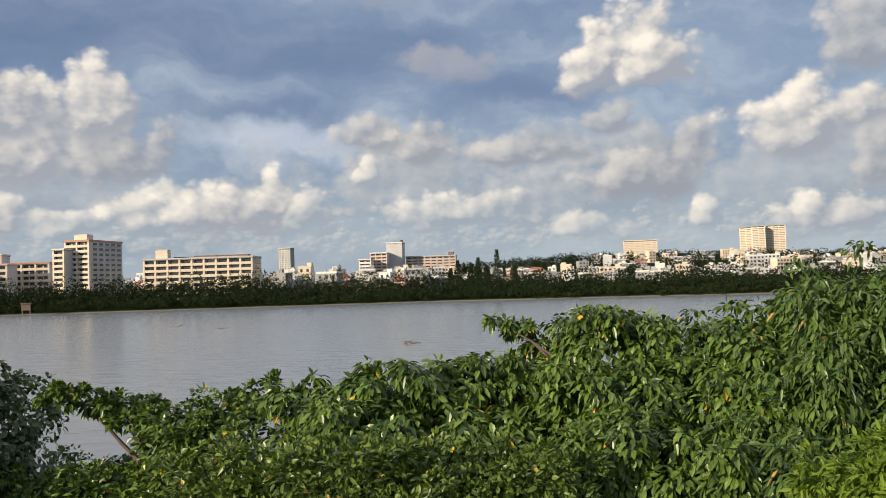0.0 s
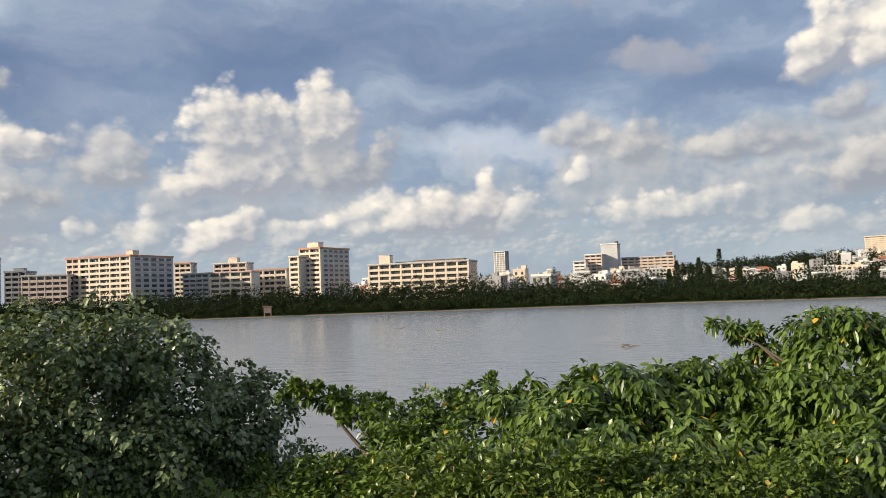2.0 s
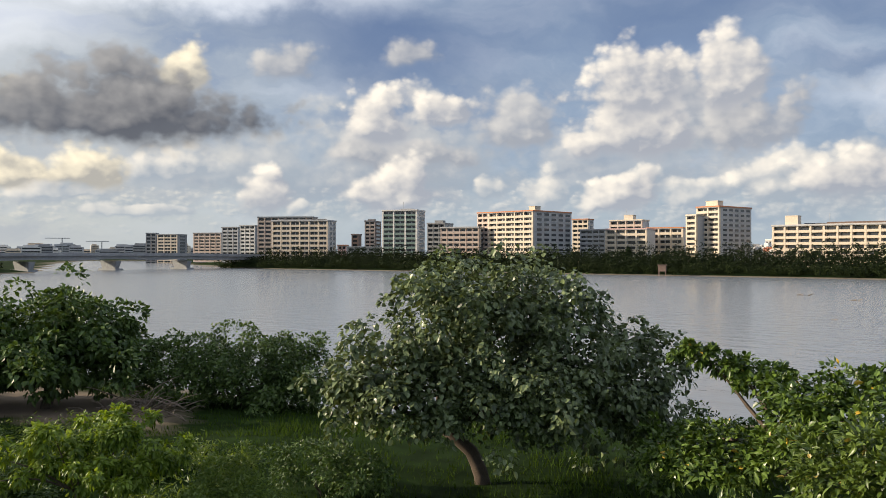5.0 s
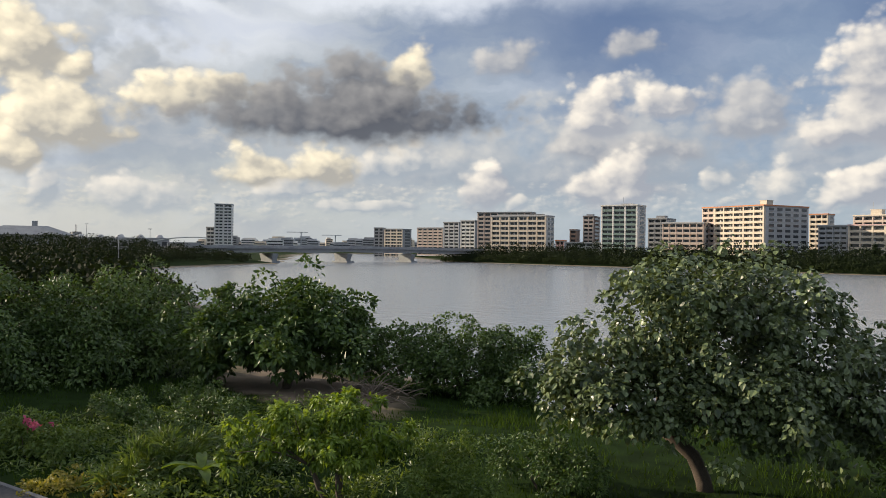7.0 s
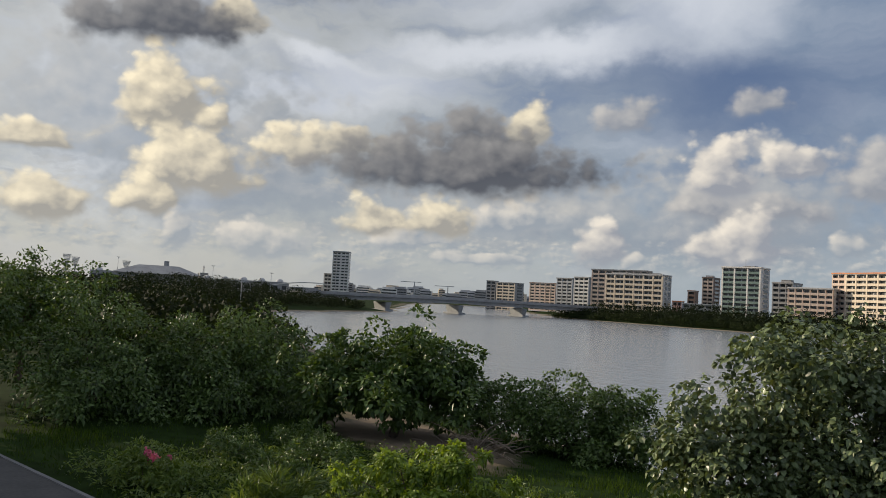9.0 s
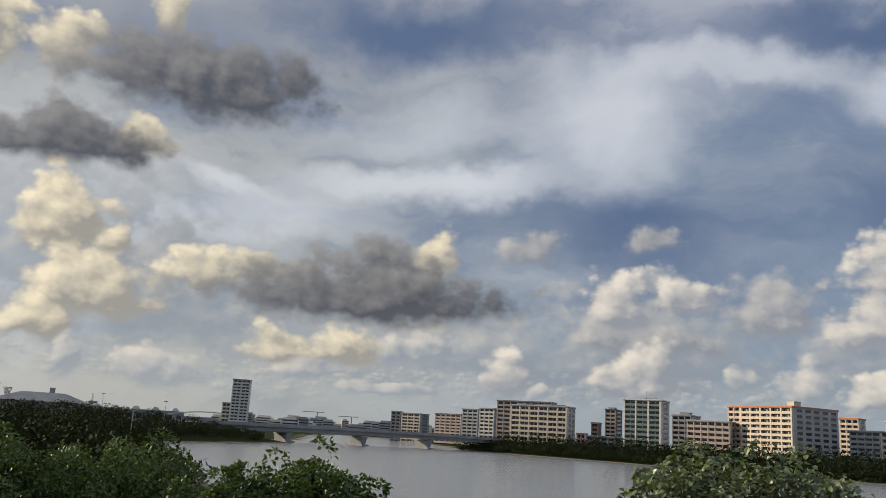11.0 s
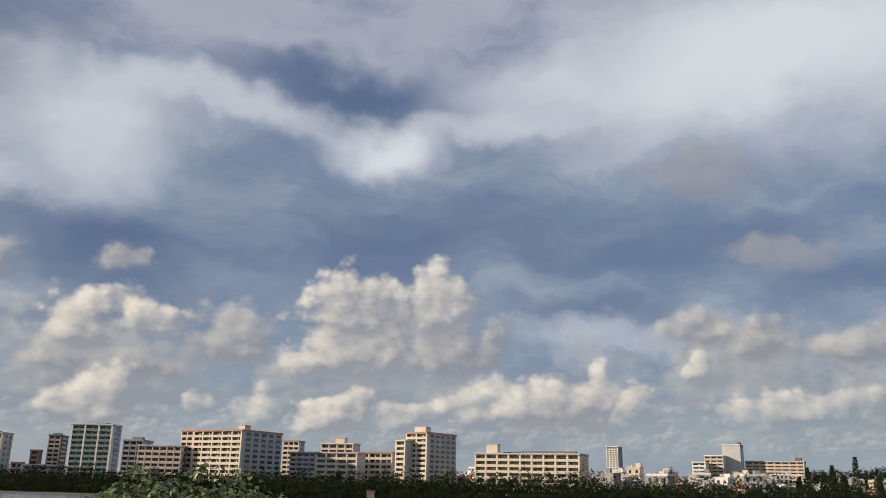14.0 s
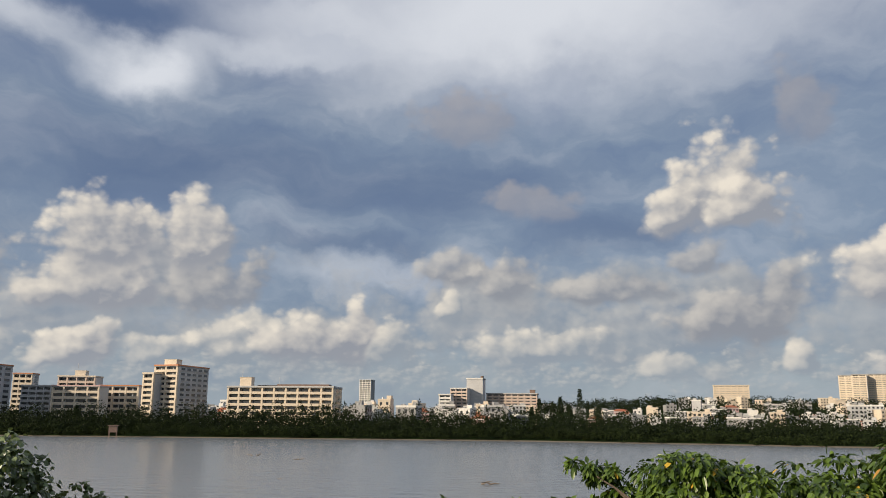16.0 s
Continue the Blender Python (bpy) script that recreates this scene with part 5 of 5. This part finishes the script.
for k in range(46):
    az = 54 + 17.5 * (k + random.uniform(0, 0.9)) / 46
    dist = random.uniform(1250, 1900)
    x, y = polar(az, dist)
    h = dist * math.tan(radians(random.choice((0.22, 0.3, 0.4, 0.5, 0.62)))) + 8 + random.uniform(-2, 3)
    far_block(x, y, random.uniform(14, 34), 14, h, random.choice((PALE, WHITE, GREY, CREAM, PALE)), max(3, int(h / 3.6)))
for az, dist, top in ((64.9, 1500, 34), (62.6, 1600, 31)):
    x, y = polar(az, dist)
    crane = new("tower_crane")
    crane.matrix_world = pose(x, y, 1, 0, 0, 50)
    tagged(crane, "distant tower crane over the city", "crane")
    bm = bmesh.new()
    add_box(bm, -0.7, 0.7, -0.7, 0.7, 0, top)
    part("mast", bm, STEEL, crane)
    bm = bmesh.new()
    add_box(bm, -26, 12, -0.6, 0.6, top + 0.003, top + 1.1)
    part("jib", bm, STEEL, crane)


# ------------------------------------------------------------------ left bank: hall, stands and canopy
def hall():
    x, y = polar(81.8, 560)
    home = new("sports_hall")
    home.matrix_world = pose(x, y, 4, 0, 0, 80)
    tagged(home, "broad hall with a low grey hipped roof", "hall")
    bm = bmesh.new()
    add_box(bm, -24, 24, -14, 14, 0, 10)
    part("wall", bm, GREY, home)
    bm = bmesh.new()
    vs = [bm.verts.new(p) for p in ((-27, -16, 10.003), (27, -16, 10.003), (27, 16, 10.003), (-27, 16, 10.003), (-12, -3, 15.4), (12, -3, 15.4), (12, 3, 15.4), (-12, 3, 15.4))]
    for f in ((3, 2, 1, 0), (4, 5, 6, 7), (0, 1, 5, 4), (1, 2, 6, 5), (2, 3, 7, 6), (3, 0, 4, 7)):
        bm.faces.new([vs[i] for i in f])
    part("roof", bm, GREY, home, "weathered grey metal roof")
    bm = bmesh.new()
    add_box(bm, 3, 6, -1, 2, 15.404, 18.5)
    part("vent", bm, GREY, home)


hall()
x, y = polar(79.0, 600)
chimney = new("vent_tower")
chimney.matrix_world = pose(x, y, 4)
tagged(chimney, "square grey tower with thin masts", "tower")
bm = bmesh.new()
add_box(bm, -2.8, 2.8, -2.8, 2.8, 0, 13)
part("shaft", bm, GREY, chimney)
for dx in (-2.2, -0.4, 2.0):
    bm = bmesh.new()
    add_box(bm, dx - 0.12, dx + 0.12, -0.12, 0.12, 13.003, 18)
    part("mast", bm, STEEL, chimney)
for az, dist, w, h, pods in ((77.6, 560, 34, 11.0, 3), (75.2, 580, 36, 11.5, 3), (72.9, 600, 30, 9.0, 0), (84.6, 620, 26, 13.0, 1)):
    x, y = polar(az, dist)
    home = new("waterworks_building")
    home.matrix_world = pose(x, y, 4, 0, 0, 75)
    tagged(home, "low grey plant building with domed roof lights", "building", "plant buildings on the bank")
    bm = bmesh.new()
    add_box(bm, -w / 2, w / 2, -7, 7, 0, h - 2)
    part("wall", bm, GREY, home)
    for i in range(6):
        bm = bmesh.new()
        cx = -w / 2 + (i + 0.5) * w / 6
        add_box(bm, cx - 1.6, cx + 1.6, -7.08, -6.9, h - 7, h - 4.5)
        part("window", bm, GLASS, home)
    for i in range(pods):
        bm = bmesh.new()
        bmesh.ops.create_uvsphere(bm, u_segments=14, v_segments=8, radius=2.6)
        bmesh.ops.delete(bm, geom=[v for v in bm.verts if v.co.z < -0.05], context="VERTS")
        bm.transform(Matrix.Translation((-w / 3 + i * w / 3, 0, h - 1.9)) @ Matrix.Diagonal((1, 1, 0.8, 1)))
        part("roof_light", bm, PALE, home, smooth=True)
x, y = polar(72.6, 540)
canopy = new("arched_canopy")
canopy.matrix_world = pose(x, y, 3, 0, 0, 72)
tagged(canopy, "white arched canopy roof over a terrace", "canopy")
bm = bmesh.new()
rows_ = []
for i in range(15):
    s = i / 14
    px, pz = -20 + 40 * s, 6.5 + 4.2 * math.sin(math.pi * (0.08 + 0.62 * s))
    rows_.append([bm.verts.new((px, yy, pz + dz)) for yy, dz in ((-6, 0), (6, 0), (6, 0.5), (-6, 0.5))])
for p, q in zip(rows_, rows_[1:]):
    for k in range(4):
        bm.faces.new((p[k], p[(k + 1) % 4], q[(k + 1) % 4], q[k]))
bm.faces.new(rows_[0][::-1]), bm.faces.new(rows_[-1])
part("roof", bm, WHITE, canopy, smooth=False)
for i in range(5):
    bm = bmesh.new()
    add_box(bm, -18 + 9 * i, -17.4 + 9 * i, -5, -4.4, -1, 7.2)
    part("post", bm, STEEL, canopy)
for az, dist, top in ((78.4, 500, 17), (84.3, 560, 19), (74.6, 420, 15), (76.5, 300, 13.5)):
    x, y = polar(az, dist)
    lamp = new("street_lamp")
    lamp.matrix_world = pose(x, y, ground_at(x, y), 0, 0, 70)
    tagged(lamp, "tall steel lamp post on the near bank", "street lamp", "lamp posts on the bank")
    bm = bmesh.new()
    tube(bm, [(0, 0, 0), (0, 0, top * 0.5), (0, 0, top - 4)], 0.16, 0.08, 8)
    part("post", bm, STEEL, lamp)
    bm = bmesh.new()
    add_box(bm, -0.9, 0.9, -0.3, 0.3, top - 4 + 0.003, top - 3.7)
    part("head", bm, STEEL, lamp)


def floodlight(az, dist, top):
    """A stadium floodlight: a slim mast that fans out into a lattice head."""
    x, y = polar(az, dist)
    z = ground_at(x, y)
    home = new("floodlight_mast")
    home.matrix_world = pose(x, y, z, 0, 0, az)
    tagged(home, "tall grey stadium floodlight with a fan-shaped head", "floodlight", "floodlights of the stadium")
    h = top - z
    bm = bmesh.new()
    tube(bm, [(0, 0, -0.2), (0, 0, h * 0.4), (0, 0, h - 7)], 0.7, 0.5, 8)
    part("post", bm, GREY, home)
    for k in range(-3, 4):
        bm = bmesh.new()
        tube(bm, [(k * 0.25, 0, h - 7), (k * 0.6, 0, h - 3.5), (k * 0.95, 0, h)], 0.16, 0.16, 5)
        part("rib", bm, GREY, home)
    for k in range(5):
        bm = bmesh.new()
        w = 1.7 + 0.32 * k
        add_box(bm, -w, w, -0.45, -0.17, h - 4.2 + k, h - 3.7 + k)
        part("lamp_row", bm, PALE, home)


for az, dist, top in ((87.3, 690, 26), (86.8, 720, 25), (83.8, 700, 24)):
    floodlight(az, dist, top)


# ------------------------------------------------------------------ bird hide on the far shore, pines, road
hide = new("bird_hide")
x, y = polar(25.6, 372)
hide.matrix_world = pose(x, y, 0.2, 0, 0, 20)
tagged(hide, "small brown wooden bird hide on posts", "hut")
bm = bmesh.new()
add_box(bm, -1.6, 1.6, -1.4, 1.4, 1.8, 4.4)
part("wall", bm, BROWN, hide)
bm = bmesh.new()
add_box(bm, -2.0, 2.0, -1.8, 1.8, 4.404, 4.7)
part("roof", bm, BROWN, hide)
for dx, dy in ((-1.4, -1.2), (1.4, -1.2), (1.4, 1.2), (-1.4, 1.2)):
    bm = bmesh.new()
    add_box(bm, dx - 0.12, dx + 0.12, dy - 0.12, dy + 0.12, -1.5, 1.797)
    part("post", bm, BROWN, hide)


def pine(az, dist, top):
    """A slim tiered pine."""
    x, y = polar(az, dist)
    z0 = ground_at(x, y)
    h = top - z0
    home = new("norfolk_pine")
    home.matrix_world = pose(x, y, z0 - 0.1, 0, 0, random.uniform(0, 90))
    tagged(home, "tall slim dark pine with tiered branches", "pine tree", "pines on the far shore")
    bm = bmesh.new()
    tube(bm, [(0, 0, 0), (0.1, 0, h * 0.5), (0, 0, h)], 0.32, 0.05, 7)
    part("trunk", bm, BARK, home, smooth=True)
    pts, outs = [], []
    for i in range(22):
        s = 0.18 + 0.80 * i / 21
        r = (1 - s) * 3.3 + 0.25
        n = 60
        a = rng.integers(0, 7, n) * 0.898 + i * 0.4 + rng.normal(0, 0.1, n)
        q = rng.random(n) ** 0.7 * r
        pts.append(np.stack([np.cos(a) * q, np.sin(a) * q, h * s + q * 0.18 + rng.normal(0, 0.12, n)], 1))
        outs.append(np.stack([np.cos(a), np.sin(a), 0 * a], 1))
    v, f = leaves(np.concatenate(pts), np.concatenate(outs), 0.9, 0.32, 0.0, 0.5)
    ob = new("crown", mesh_from("crown", v, f, PINE_LEAF))
    ob.parent = home


for az, dist, top in ((-4.7, 425, 23.8), (-2.0, 430, 19.0), (-2.9, 440, 17.0), (-3.4, 428, 20.0), (-5.9, 420, 15.5), (-4.0, 436, 16.0), (-1.5, 436, 15.0), (27.8, 420, 13.0)):
    pine(az, dist, top)

road = new("road")
tagged(road, "narrow grey asphalt road with a low kerb", "road", kind="structure")
d, nrm_ = Vector((0.942, 0.337, 0)), Vector((0.337, -0.942, 0))
start = Vector((-62, -8.8, 0))
for name, o0, o1, dz, mat in (("carriageway", 0.16, 5.5, 0.05, ASPHALT), ("kerb", 0.0, 0.157, 0.09, DARKGREY)):
    bm = bmesh.new()
    rings = []
    for i in range(31):
        s = 1.6 * i
        a_, b_ = start + d * s + nrm_ * o0, start + d * s + nrm_ * o1
        z = 1.32 + dz
        rings.append([bm.verts.new((p.x, p.y, q)) for p, q in ((a_, 0.7), (b_, 0.7), (b_, z), (a_, z))])
    for p, q in zip(rings, rings[1:]):
        for k in range(4):
            bm.faces.new((p[k], p[(k + 1) % 4], q[(k + 1) % 4], q[k]))
    bm.faces.new(rings[0][::-1]), bm.faces.new(rings[-1])
    part(name, bm, mat, road)
